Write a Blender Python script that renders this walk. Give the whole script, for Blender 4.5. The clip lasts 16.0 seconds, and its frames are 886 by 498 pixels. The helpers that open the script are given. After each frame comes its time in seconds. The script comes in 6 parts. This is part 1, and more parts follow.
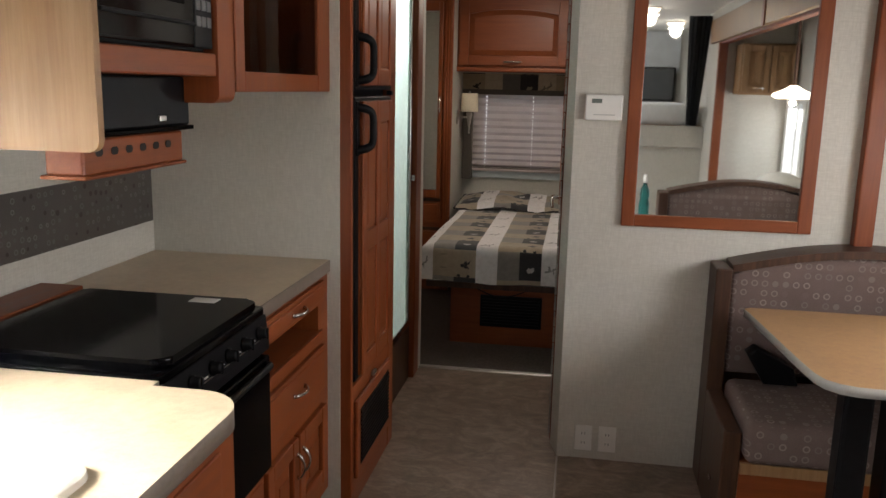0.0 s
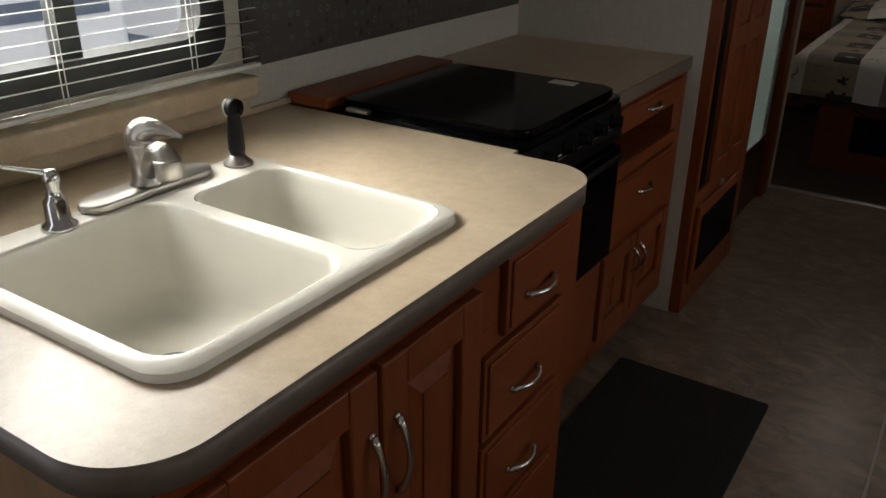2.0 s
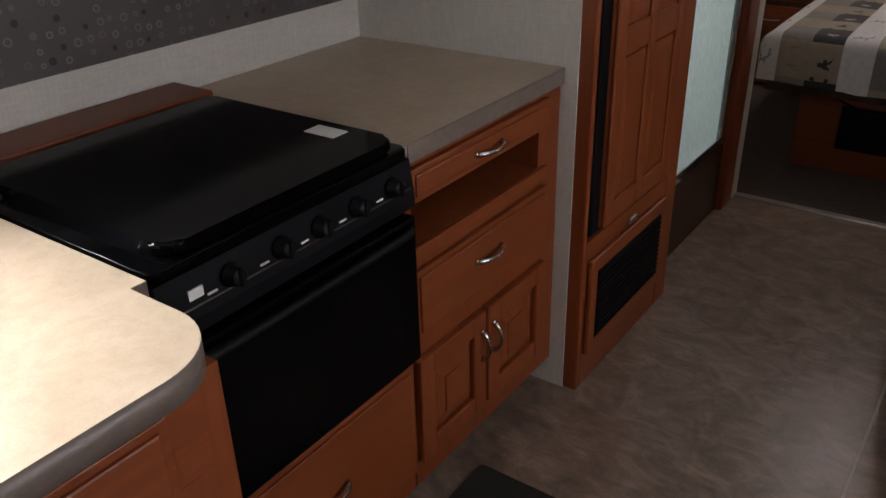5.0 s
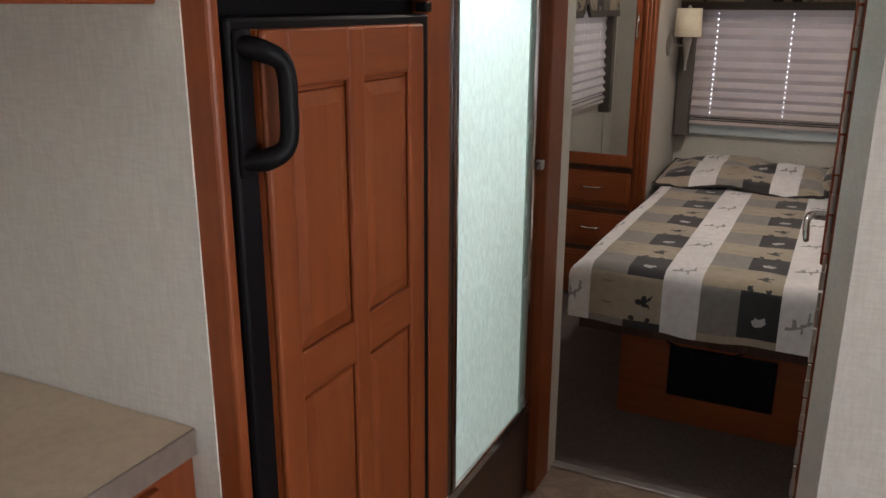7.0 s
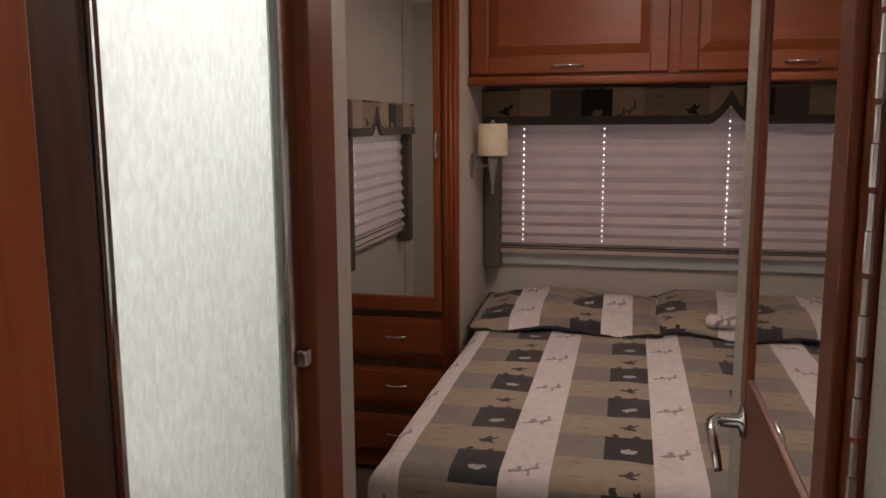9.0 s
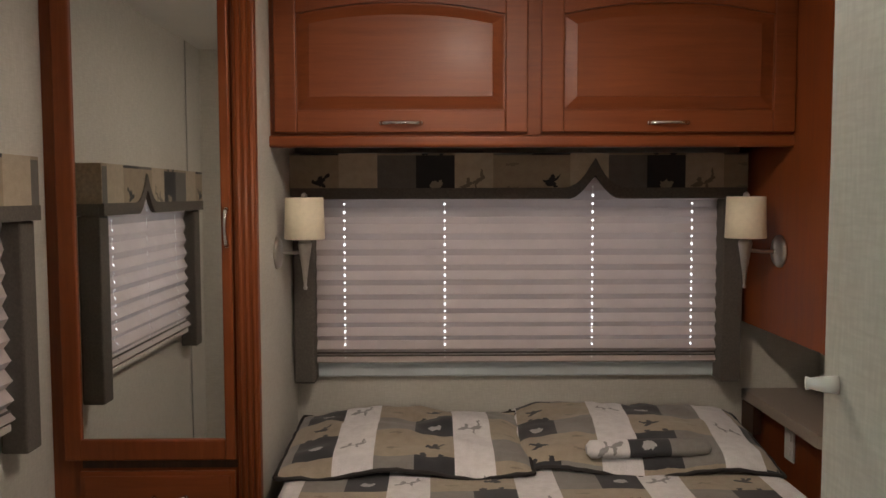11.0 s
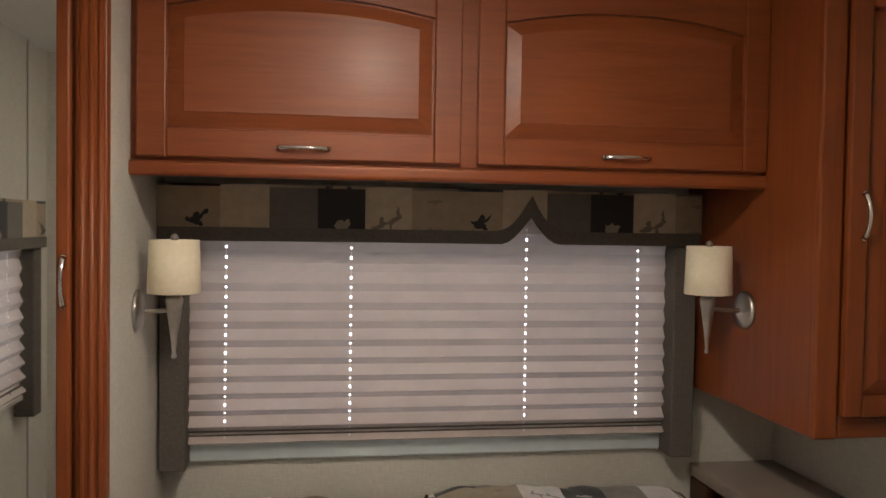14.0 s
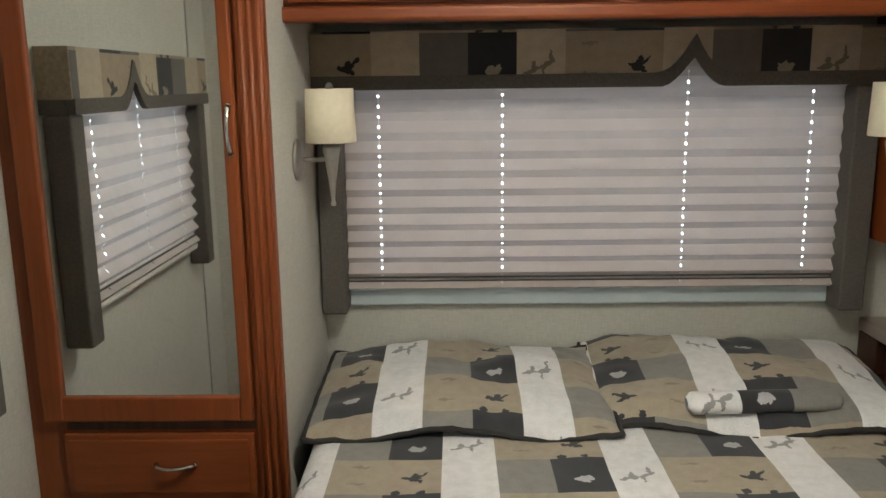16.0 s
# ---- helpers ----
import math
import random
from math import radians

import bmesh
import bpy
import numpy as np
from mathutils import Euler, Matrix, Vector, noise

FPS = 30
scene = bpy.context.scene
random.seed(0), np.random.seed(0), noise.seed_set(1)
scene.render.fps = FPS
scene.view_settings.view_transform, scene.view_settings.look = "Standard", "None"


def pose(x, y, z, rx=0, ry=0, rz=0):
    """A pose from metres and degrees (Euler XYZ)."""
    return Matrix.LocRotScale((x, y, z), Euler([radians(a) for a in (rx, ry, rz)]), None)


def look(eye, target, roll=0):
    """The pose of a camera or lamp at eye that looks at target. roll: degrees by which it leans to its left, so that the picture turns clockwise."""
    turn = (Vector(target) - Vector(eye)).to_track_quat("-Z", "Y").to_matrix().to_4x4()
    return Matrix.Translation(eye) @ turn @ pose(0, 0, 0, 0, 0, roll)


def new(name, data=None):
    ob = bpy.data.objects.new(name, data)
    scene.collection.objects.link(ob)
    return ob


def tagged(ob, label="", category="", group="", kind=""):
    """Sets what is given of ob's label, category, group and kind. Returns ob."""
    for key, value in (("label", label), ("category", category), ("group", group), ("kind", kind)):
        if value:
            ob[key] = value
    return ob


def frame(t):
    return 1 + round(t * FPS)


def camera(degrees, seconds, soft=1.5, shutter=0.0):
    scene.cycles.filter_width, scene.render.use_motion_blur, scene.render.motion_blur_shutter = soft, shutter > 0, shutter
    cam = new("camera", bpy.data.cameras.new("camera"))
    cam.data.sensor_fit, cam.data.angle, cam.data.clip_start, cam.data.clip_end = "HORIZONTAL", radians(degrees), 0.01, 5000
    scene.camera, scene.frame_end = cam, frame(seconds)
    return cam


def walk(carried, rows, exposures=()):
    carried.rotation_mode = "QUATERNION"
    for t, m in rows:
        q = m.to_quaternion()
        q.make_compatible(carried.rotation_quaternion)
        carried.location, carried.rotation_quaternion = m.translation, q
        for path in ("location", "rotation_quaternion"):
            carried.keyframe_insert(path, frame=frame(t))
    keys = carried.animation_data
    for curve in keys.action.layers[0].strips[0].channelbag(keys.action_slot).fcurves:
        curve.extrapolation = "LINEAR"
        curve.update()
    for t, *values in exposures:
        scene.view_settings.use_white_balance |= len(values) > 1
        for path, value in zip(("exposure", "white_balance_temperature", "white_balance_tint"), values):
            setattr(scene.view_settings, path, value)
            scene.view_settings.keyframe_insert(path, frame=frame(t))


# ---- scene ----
cam = camera(56.8, 16.0)
PATH = [
    (0, (0.225, -0.025, 1.485), (-0.09, 1.911, 1.098), 1.3),
    (0.5, (0.204, -0.022, 1.456), (-0.35, 1.817, 0.9), 1.3),
    (1, (0.199, -0.024, 1.435), (-0.587, 1.66, 0.698), 0.9),
    (1.5, (0.201, -0.04, 1.428), (-0.717, 1.533, 0.602), 1.0),
    (2, (0.195, -0.048, 1.425), (-0.8, 1.474, 0.591), 0.7),
    (2.5, (0.183, -0.045, 1.427), (-0.865, 1.418, 0.554), 0.2),
    (3, (0.193, 0.011, 1.429), (-0.915, 1.405, 0.518), -1.3),
    (3.5, (0.297, 0.203, 1.426), (-0.869, 1.525, 0.481), -0.8),
    (4, (0.344, 0.398, 1.413), (-0.816, 1.71, 0.446), -1.5),
    (4.5, (0.321, 0.646, 1.426), (-0.796, 2.019, 0.495), -1.3),
    (5, (0.296, 0.866, 1.428), (-0.751, 2.296, 0.5), -1.6),
    (5.2, (0.283, 0.972, 1.428), (-0.743, 2.437, 0.533), -1.1),
    (7.3, (0.16, 1.894, 1.467), (-0.686, 3.644, 0.994), 0.8),
    (7.4, (0.176, 1.921, 1.464), (-0.693, 3.67, 1.029), 0.6),
    (7.5, (0.164, 1.972, 1.47), (-0.709, 3.72, 1.043), 0.7),
    (8, (0.125, 2.168, 1.453), (-0.629, 3.983, 1.079), -0.1),
    (8.5, (0.036, 2.39, 1.465), (-0.499, 4.285, 1.111), -0.1),
    (9, (-0.026, 2.61, 1.451), (-0.464, 4.537, 1.147), -0.3),
    (9.5, (-0.027, 2.824, 1.436), (-0.372, 4.777, 1.175), 0.7),
    (9.7, (-0.086, 2.929, 1.421), (-0.322, 4.901, 1.187), 0.8),
    (11.8, (-0.222, 3.685, 1.473), (-0.045, 5.673, 1.352), 0.1),
    (12, (-0.244, 3.753, 1.473), (0.025, 5.731, 1.345), 0.3),
    (12.5, (-0.257, 3.862, 1.476), (0.258, 5.792, 1.38), -0.1),
    (13, (-0.278, 3.916, 1.471), (0.382, 5.802, 1.39), 0.1),
    (13.5, (-0.274, 3.936, 1.484), (0.3, 5.85, 1.414), 0.5),
    (14, (-0.248, 3.938, 1.496), (0.063, 5.913, 1.435), 0.9),
    (14.5, (-0.266, 3.956, 1.495), (-0.151, 5.951, 1.426), 1.0),
    (15, (-0.246, 3.942, 1.494), (-0.307, 5.938, 1.385), 0.9),
    (15.5, (-0.26, 3.969, 1.467), (-0.361, 5.955, 1.251), 0.1),
    (16, (-0.276, 3.967, 1.459), (-0.308, 5.927, 1.06), -0.7),
]
EXPOSURES = [(0, 0.95, 6300, 13), (0.5, 0.6, 6250, 3), (1, 0.05, 5850, 2), (1.5, -0.65, 6150, 10), (2, -0.8, 6350, 12), (3, -0.75, 6350, 12), (3.5, -0.85, 6900, 8),
             (4, -0.7, 6800, 10), (4.5, -0.25, 6450, 18), (5, 0.5, 5950, 19), (5.2, 0.7, 5950, 19), (7.4, 1.3, 6050, 14), (8, 0.78, 6100, 12), (8.5, 0.88, 6900, 28),
             (9, 0.8, 6900, 34), (9.7, 0.48, 7000, 36), (11.8, 1.72, 6290, 7), (12.5, 1.75, 6440, 13), (13, 1.8, 6440, 11), (14, 1.65, 6440, 13), (14.5, 1.78, 6390, 11),
             (15, 1.75, 6340, 11), (15.5, 1.82, 6140, 5), (16, 1.95, 5790, 1)]
walk(cam, [(t, look(eye, target, roll)) for t, eye, target, roll in PATH], EXPOSURES)

# ---- world and light ----
world = bpy.data.worlds.new("sky")
scene.world = world
world.use_nodes = True
wn = world.node_tree
sky = wn.nodes.new("ShaderNodeTexSky")
sky.sky_type, sky.sun_disc = "NISHITA", False
sky.sun_elevation, sky.sun_rotation = radians(55), radians(127)
wn.links.new(sky.outputs[0], wn.nodes["Background"].inputs[0])
wn.nodes["Background"].inputs[1].default_value = 0.15


def lamp(name, kind, energy, color, m, size=0.1, size_y=None):
    data = bpy.data.lights.new(name, kind)
    data.energy, data.color = energy, color
    if kind == "AREA":
        data.shape, data.size, data.size_y = "RECTANGLE", size, size_y or size
    elif kind == "POINT":
        data.shadow_soft_size = size
    elif kind == "SUN":
        data.angle = radians(size)
    ob = new(name, data)
    ob.matrix_world = m
    return ob


lamp("sun", "SUN", 5.0, (1.0, 0.95, 0.88), look((0, 0, 10), (-5.5, 4.2, 0)), 0.5)
# sky light in the window openings and the entry door
COOL, PALE = (0.88, 0.95, 1.0), (1.0, 0.97, 0.92)
SLX = 1.78  # outer wall of the slide-out
sink_light = lamp("window_light_sink", "AREA", 25, (0.98, 0.97, 0.88), look((-1.33, 0.80, 1.36), (-0.564, 0.80, 0.717)), 0.62, 0.34)
sink_light.data.spread = radians(102)
# extra yellowish fill in the sink window, added to brighten the ledge
ledge_light = lamp("ledge_fill_light", "AREA", 9.0, (1.0, 0.93, 0.74), look((-1.235, 0.83, 1.50), (-1.08, 0.83, 0.9)), 0.62, 0.05)
ledge_light.data.spread = radians(100)
lamp("entry_door_light", "AREA", 3.5, (1.0, 0.95, 0.96), look((-1.22, -0.42, 1.2), (0, -0.1, 0.9)), 0.5, 1.0)
lamp("window_light_dinette", "AREA", 8, PALE, look((SLX + 0.07, 2.05, 1.3), (0, 2.05, 0.7)), 1.0, 0.5)
lamp("window_light_slide_end", "AREA", 1.5, PALE, look((SLX + 0.07, -0.06, 1.14), (0, -0.06, 0.7)), 0.4, 0.5)
# added fill from the cab end, through an unseen opening
lamp("cab_fill_light", "AREA", 6, PALE, look((-0.5, -3.27, 1.6), (0.2, 0, 1.2)), 0.7, 0.25)
lamp("window_light_bed_front", "AREA", 2.6, COOL, look((0.135, 6.47, 1.18), (0.135, 0, 1.18)), 1.44, 0.62)
lamp("window_light_bed_left", "AREA", 1.8, COOL, look((-1.38, 4.99, 1.18), (0, 4.99, 1.1)), 0.75, 0.5)
lamp("window_light_bed_right", "AREA", 2.2, COOL, look((1.32, 4.93, 1.15), (0, 4.93, 1.1)), 0.75, 0.5)
lamp("shower_skylight", "AREA", 9.5, (0.96, 1.0, 0.97), look((-0.92, 3.63, 2.1), (-0.92, 3.63, 0)), 0.4, 0.4)
# the ceiling lights that are switched on
WARM = (1.0, 0.88, 0.72)
DOMES = ((0.71, -0.40, 0.7, 0.35), (1.05, -1.75, 1.0, 0.5), (-0.05, 5.05, 2.6, 3.4))
for dx, dy, around, down in DOMES:
    lamp("dome_bulb", "POINT", around, WARM, Matrix.Translation((dx, dy, 2.04)), 0.05)
    lamp("dome_diffuser_light", "AREA", down, WARM, look((dx, dy, 2.07), (dx, dy + 0.001, 0)), 0.13)
lamp("pendant_bulb", "POINT", 1, WARM, Matrix.Translation((1.34, 1.65, 1.445)), 0.015)

# ---- helpers ----


def thing(name, at, label="", category="", group="", kind=""):
    ob = new(name)
    ob.location = at
    ob.empty_display_size = 0.1
    return tagged(ob, label, category, group, kind)


def mesh_of(bm, name, material, smooth=False):
    me = bpy.data.meshes.new(name)
    bmesh.ops.recalc_face_normals(bm, faces=bm.faces)
    bm.to_mesh(me)
    bm.free()
    for mt in (material if isinstance(material, (list, tuple)) else [material]):
        me.materials.append(mt)
    if smooth:
        for p in me.polygons:
            p.use_smooth = True
    return me


def base_of(ob):
    off = Vector((0, 0, 0))
    while ob:
        off += ob.location
        ob = ob.parent
    return off


def part(name, bm, material, parent=None, label="", smooth=False):
    """Links bm, in world coordinates, as one mesh under parent."""
    if parent:
        bmesh.ops.translate(bm, verts=bm.verts, vec=-base_of(parent))
    ob = new(name, mesh_of(bm, name, material, smooth))
    if parent:
        ob.parent = parent
    if label:
        ob["label"] = label
    return ob


def setting(name, bm, material, label, category, smooth=False):
    return tagged(part(name, bm, material, None, "", smooth), label, category, "", "structure")


def box(x0, x1, y0, y1, z0, z1, bevel=0.0, seg=2, bm=None):
    bm = bm or bmesh.new()
    m = Matrix.Translation(((x0 + x1) / 2, (y0 + y1) / 2, (z0 + z1) / 2)) @ Matrix.Diagonal((abs(x1 - x0), abs(y1 - y0), abs(z1 - z0), 1))
    r = bmesh.ops.create_cube(bm, size=1, matrix=m)
    if bevel > 0:
        vs = set(r["verts"])
        es = [e for e in bm.edges if e.verts[0] in vs and e.verts[1] in vs]
        bmesh.ops.bevel(bm, geom=es, offset=bevel, segments=seg, affect="EDGES", profile=0.5)
    return bm


def cyl(p0, p1, r0, r1=None, seg=24, bm=None, cap=True):
    bm = bm or bmesh.new()
    p0, p1 = Vector(p0), Vector(p1)
    d = p1 - p0
    m = Matrix.Translation((p0 + p1) / 2) @ d.to_track_quat("Z", "Y").to_matrix().to_4x4()
    bmesh.ops.create_cone(bm, cap_ends=cap, segments=seg, radius1=r0, radius2=r0 if r1 is None else r1, depth=d.length, matrix=m)
    return bm


def lathe(profile, at, axis=(0, 0, 1), seg=28, bm=None):
    """A turned body: profile of (radius, height) pairs round axis from at."""
    bm = bm or bmesh.new()
    q = Vector(axis).normalized().to_track_quat("Z", "Y").to_matrix().to_4x4()
    m = Matrix.Translation(at) @ q
    rings = []
    for r, h in profile:
        rings.append([bm.verts.new(m @ Vector((max(r, 1e-4) * math.cos(a), max(r, 1e-4) * math.sin(a), h))) for a in [2 * math.pi * i / seg for i in range(seg)]])
    for a, b in zip(rings, rings[1:]):
        for i in range(seg):
            bm.faces.new((a[i], a[(i + 1) % seg], b[(i + 1) % seg], b[i]))
    bm.faces.new(rings[0][::-1])
    bm.faces.new(rings[-1])
    return bm


def smoothed(points, n=5):
    """Points on a curve through the given ones."""
    p = [Vector(q) for q in points]
    out = []
    for i in range(len(p) - 1):
        a, b, c, d = p[max(i - 1, 0)], p[i], p[i + 1], p[min(i + 2, len(p) - 1)]
        for k in range(n):
            t = k / n
            out.append(0.5 * (2 * b + (c - a) * t + (2 * a - 5 * b + 4 * c - d) * t * t + (3 * b - 3 * c + d - a) * t ** 3))
    return out + [p[-1]]


def tube(points, r, seg=10, bm=None, flat=1.0):
    """A round bar along points; r a radius or one for each point."""
    bm = bm or bmesh.new()
    pts = [Vector(p) for p in points]
    if 3 <= len(pts) <= 8:
        if isinstance(r, (list, tuple)):
            r = [r[min(i // 5, len(r) - 2)] * (1 - (i % 5) / 5) + r[min(i // 5 + 1, len(r) - 1)] * ((i % 5) / 5) for i in range(5 * (len(pts) - 1))] + [r[-1]]
        pts = smoothed(pts)
    rings = []
    s = None
    for i, p in enumerate(pts):
        d = (pts[min(i + 1, len(pts) - 1)] - pts[max(i - 1, 0)]).normalized()
        if s is None:
            s = d.cross(Vector((0, 0, 1)) if abs(d.z) < 0.9 else Vector((0, 1, 0)))
        s = (s - d * s.dot(d)).normalized()
        u = s.cross(d)
        rr = r[i] if isinstance(r, (list, tuple)) else r
        rings.append([bm.verts.new(p + rr * (math.cos(a) * s + flat * math.sin(a) * u)) for a in [2 * math.pi * k / seg for k in range(seg)]])
    for a, b in zip(rings, rings[1:]):
        for k in range(seg):
            bm.faces.new((a[k], a[(k + 1) % seg], b[(k + 1) % seg], b[k]))
    bm.faces.new(rings[0][::-1])
    bm.faces.new(rings[-1])
    return bm


def prism(outline, z0, z1, bm=None, m=None, bevel=0.0, seg=2):
    """An outline of (x, y) pairs raised from z0 to z1, placed by m."""
    bm = bm or bmesh.new()
    m = m or Matrix()
    lo = [bm.verts.new(m @ Vector((x, y, z0))) for x, y in outline]
    hi = [bm.verts.new(m @ Vector((x, y, z1))) for x, y in outline]
    fs = [bm.faces.new(lo[::-1]), bm.faces.new(hi)]
    n = len(outline)
    for i in range(n):
        bm.faces.new((lo[i], lo[(i + 1) % n], hi[(i + 1) % n], hi[i]))
    if bevel:
        es = list(fs[1].edges) + list(fs[0].edges)
        bmesh.ops.bevel(bm, geom=es, offset=bevel, segments=seg, affect="EDGES", profile=0.5)
    return bm


def rounded(x0, x1, y0, y1, r, n=6):
    """The outline of a rectangle with rounded corners; r one radius or four, from (x1, y1) on anticlockwise."""
    rs = r if isinstance(r, (list, tuple)) else [r] * 4
    out = []
    for (cx, cy, sx, sy), rr, a0 in zip(((x1, y1, -1, -1), (x0, y1, 1, -1), (x0, y0, 1, 1), (x1, y0, -1, 1)), rs, (0, 90, 180, 270)):
        if rr <= 0:
            out.append((cx, cy))
            continue
        for k in range(n + 1):
            a = radians(a0 + 90 * k / n)
            out.append((cx + sx * rr + rr * math.cos(a), cy + sy * rr + rr * math.sin(a)))
    return out


def facing(axis, at):
    """Takes local x across, y up, z out of a front to the world: fronts that face -y, +x, -x or +y."""
    ax = {"-y": ((1, 0, 0), (0, 0, 1), (0, -1, 0)), "+y": ((-1, 0, 0), (0, 0, 1), (0, 1, 0)),
          "+x": ((0, 1, 0), (0, 0, 1), (1, 0, 0)), "-x": ((0, -1, 0), (0, 0, 1), (-1, 0, 0))}[axis]
    m = Matrix((ax[0], ax[1], ax[2])).transposed().to_4x4()
    return Matrix.Translation(at) @ m


def on_front(bm, axis, at):
    bmesh.ops.transform(bm, matrix=facing(axis, at), verts=bm.verts)
    return bm


# ---- materials ----


def material(name, rough=0.5, metal=0.0, color=(0.5, 0.5, 0.5)):
    mt = bpy.data.materials.new(name)
    mt.use_nodes = True
    b = mt.node_tree.nodes["Principled BSDF"]
    b.inputs["Base Color"].default_value = (*color, 1)
    b.inputs["Roughness"].default_value, b.inputs["Metallic"].default_value = rough, metal
    return mt, mt.node_tree, b


def coords(nt, scale=(1, 1, 1), rot=(0, 0, 0)):
    tc = nt.nodes.new("ShaderNodeNewGeometry")
    mp = nt.nodes.new("ShaderNodeMapping")
    mp.inputs["Scale"].default_value = scale
    mp.inputs["Rotation"].default_value = [radians(a) for a in rot]
    nt.links.new(tc.outputs["Position"], mp.inputs["Vector"])
    return mp.outputs[0]


def noise_of(nt, vec, scale, detail=4, rough=0.55, distort=0.0):
    n = nt.nodes.new("ShaderNodeTexNoise")
    n.inputs["Scale"].default_value, n.inputs["Detail"].default_value = scale, detail
    n.inputs["Roughness"].default_value, n.inputs["Distortion"].default_value = rough, distort
    nt.links.new(vec, n.inputs["Vector"])
    return n.outputs[0]


def ramp(nt, fac, stops):
    r = nt.nodes.new("ShaderNodeValToRGB")
    els = r.color_ramp.elements
    els[0].position, els[0].color = stops[0][0], (*stops[0][1], 1)
    els[1].position, els[1].color = stops[-1][0], (*stops[-1][1], 1)
    for p, c in stops[1:-1]:
        e = els.new(p)
        e.color = (*c, 1)
    nt.links.new(fac, r.inputs[0])
    return r.outputs[0]


def mix(nt, a, b, fac, mode="MIX"):
    m = nt.nodes.new("ShaderNodeMix")
    m.data_type, m.blend_type = "RGBA", mode
    for sock, v in ((m.inputs[0], fac), (m.inputs[6], a), (m.inputs[7], b)):
        if isinstance(v, (int, float)):
            sock.default_value = v
        elif isinstance(v, (tuple, list)):
            sock.default_value = (*v, 1)
        else:
            nt.links.new(v, sock)
    return m.outputs[2]


def maths(nt, op, a, b=0.0):
    n = nt.nodes.new("ShaderNodeMath")
    n.operation = op
    for sock, v in ((n.inputs[0], a), (n.inputs[1], b)):
        if isinstance(v, (int, float)):
            sock.default_value = v
        else:
            nt.links.new(v, sock)
    return n.outputs[0]


def bump(nt, bsdf, height, strength=0.2, dist=0.002):
    b = nt.nodes.new("ShaderNodeBump")
    b.inputs["Strength"].default_value, b.inputs["Distance"].default_value = strength, dist
    nt.links.new(height, b.inputs["Height"])
    nt.links.new(b.outputs[0], bsdf.inputs["Normal"])


def rough_of(nt, bsdf, fac, lo, hi):
    r = nt.nodes.new("ShaderNodeMapRange")
    r.inputs[3].default_value, r.inputs[4].default_value = lo, hi
    nt.links.new(fac, r.inputs[0])
    nt.links.new(r.outputs[0], bsdf.inputs["Roughness"])


def wood(name, dark, mid, light, grain=(30, 30, 1.6), rough=0.42, gloss=0.08):
    """Stained timber; grain is stretched along the axis with the small scale."""
    mt, nt, b = material(name, rough)
    v = coords(nt, grain)
    n1 = noise_of(nt, v, 1.6, 6, 0.62, 0.6)
    v2 = coords(nt, tuple(g * 5 for g in grain))
    n2 = noise_of(nt, v2, 2.0, 3, 0.6)
    v3 = coords(nt, (1.7, 1.7, 1.7))
    n3 = noise_of(nt, v3, 1.5, 2)
    c = ramp(nt, n1, [(0.28, dark), (0.5, mid), (0.74, light)])
    c = mix(nt, c, ramp(nt, n2, [(0.3, (0.62, 0.55, 0.5)), (0.6, (1, 1, 1))]), 0.2, "MULTIPLY")
    c = mix(nt, c, ramp(nt, n3, [(0.3, (0.8, 0.78, 0.76)), (0.7, (1.0, 1.0, 1.0))]), 0.7, "MULTIPLY")
    nt.links.new(c, b.inputs["Base Color"])
    rough_of(nt, b, n1, rough - 0.06, rough + 0.14)
    b.inputs["Coat Weight"].default_value, b.inputs["Coat Roughness"].default_value = gloss, 0.25
    bump(nt, b, n2, 0.12, 0.0006)
    b.inputs["Specular IOR Level"].default_value = 0.35
    return mt


CH_D, CH_M, CH_L = (0.185, 0.041, 0.0092), (0.225, 0.054, 0.0125), (0.258, 0.068, 0.0165)
wood_v = wood("cherry_wood", CH_D, CH_M, CH_L)
wood_y = wood("cherry_wood_lengthwise", CH_D, CH_M, CH_L, (30, 1.6, 30))
wood_x = wood("cherry_wood_crosswise", CH_D, CH_M, CH_L, (1.6, 30, 30))
wood_pale = wood("maple_veneer", (0.26, 0.142, 0.064), (0.31, 0.178, 0.082), (0.36, 0.218, 0.108), (26, 26, 1.3), 0.42, 0.15)
wood_dark = wood("walnut_trim", (0.035, 0.016, 0.009), (0.06, 0.026, 0.014), (0.09, 0.04, 0.02), (30, 30, 1.6), 0.42)


def wallpaper():
    mt, nt, b = material("woven_wallboard", 0.62)
    n1 = noise_of(nt, coords(nt, (220, 220, 30)), 1.0, 3)
    n2 = noise_of(nt, coords(nt, (30, 30, 220)), 1.0, 3)
    n3 = noise_of(nt, coords(nt), 2.2, 3)
    w = maths(nt, "MULTIPLY", n1, n2)
    c = ramp(nt, w, [(0.12, (0.51, 0.485, 0.43)), (0.38, (0.60, 0.575, 0.515))])
    c = mix(nt, c, ramp(nt, n3, [(0.3, (0.92, 0.93, 0.92)), (0.7, (1, 1, 1))]), 0.8, "MULTIPLY")
    nt.links.new(c, b.inputs["Base Color"])
    bump(nt, b, w, 0.25, 0.001)
    return mt


wall_mat = wallpaper()


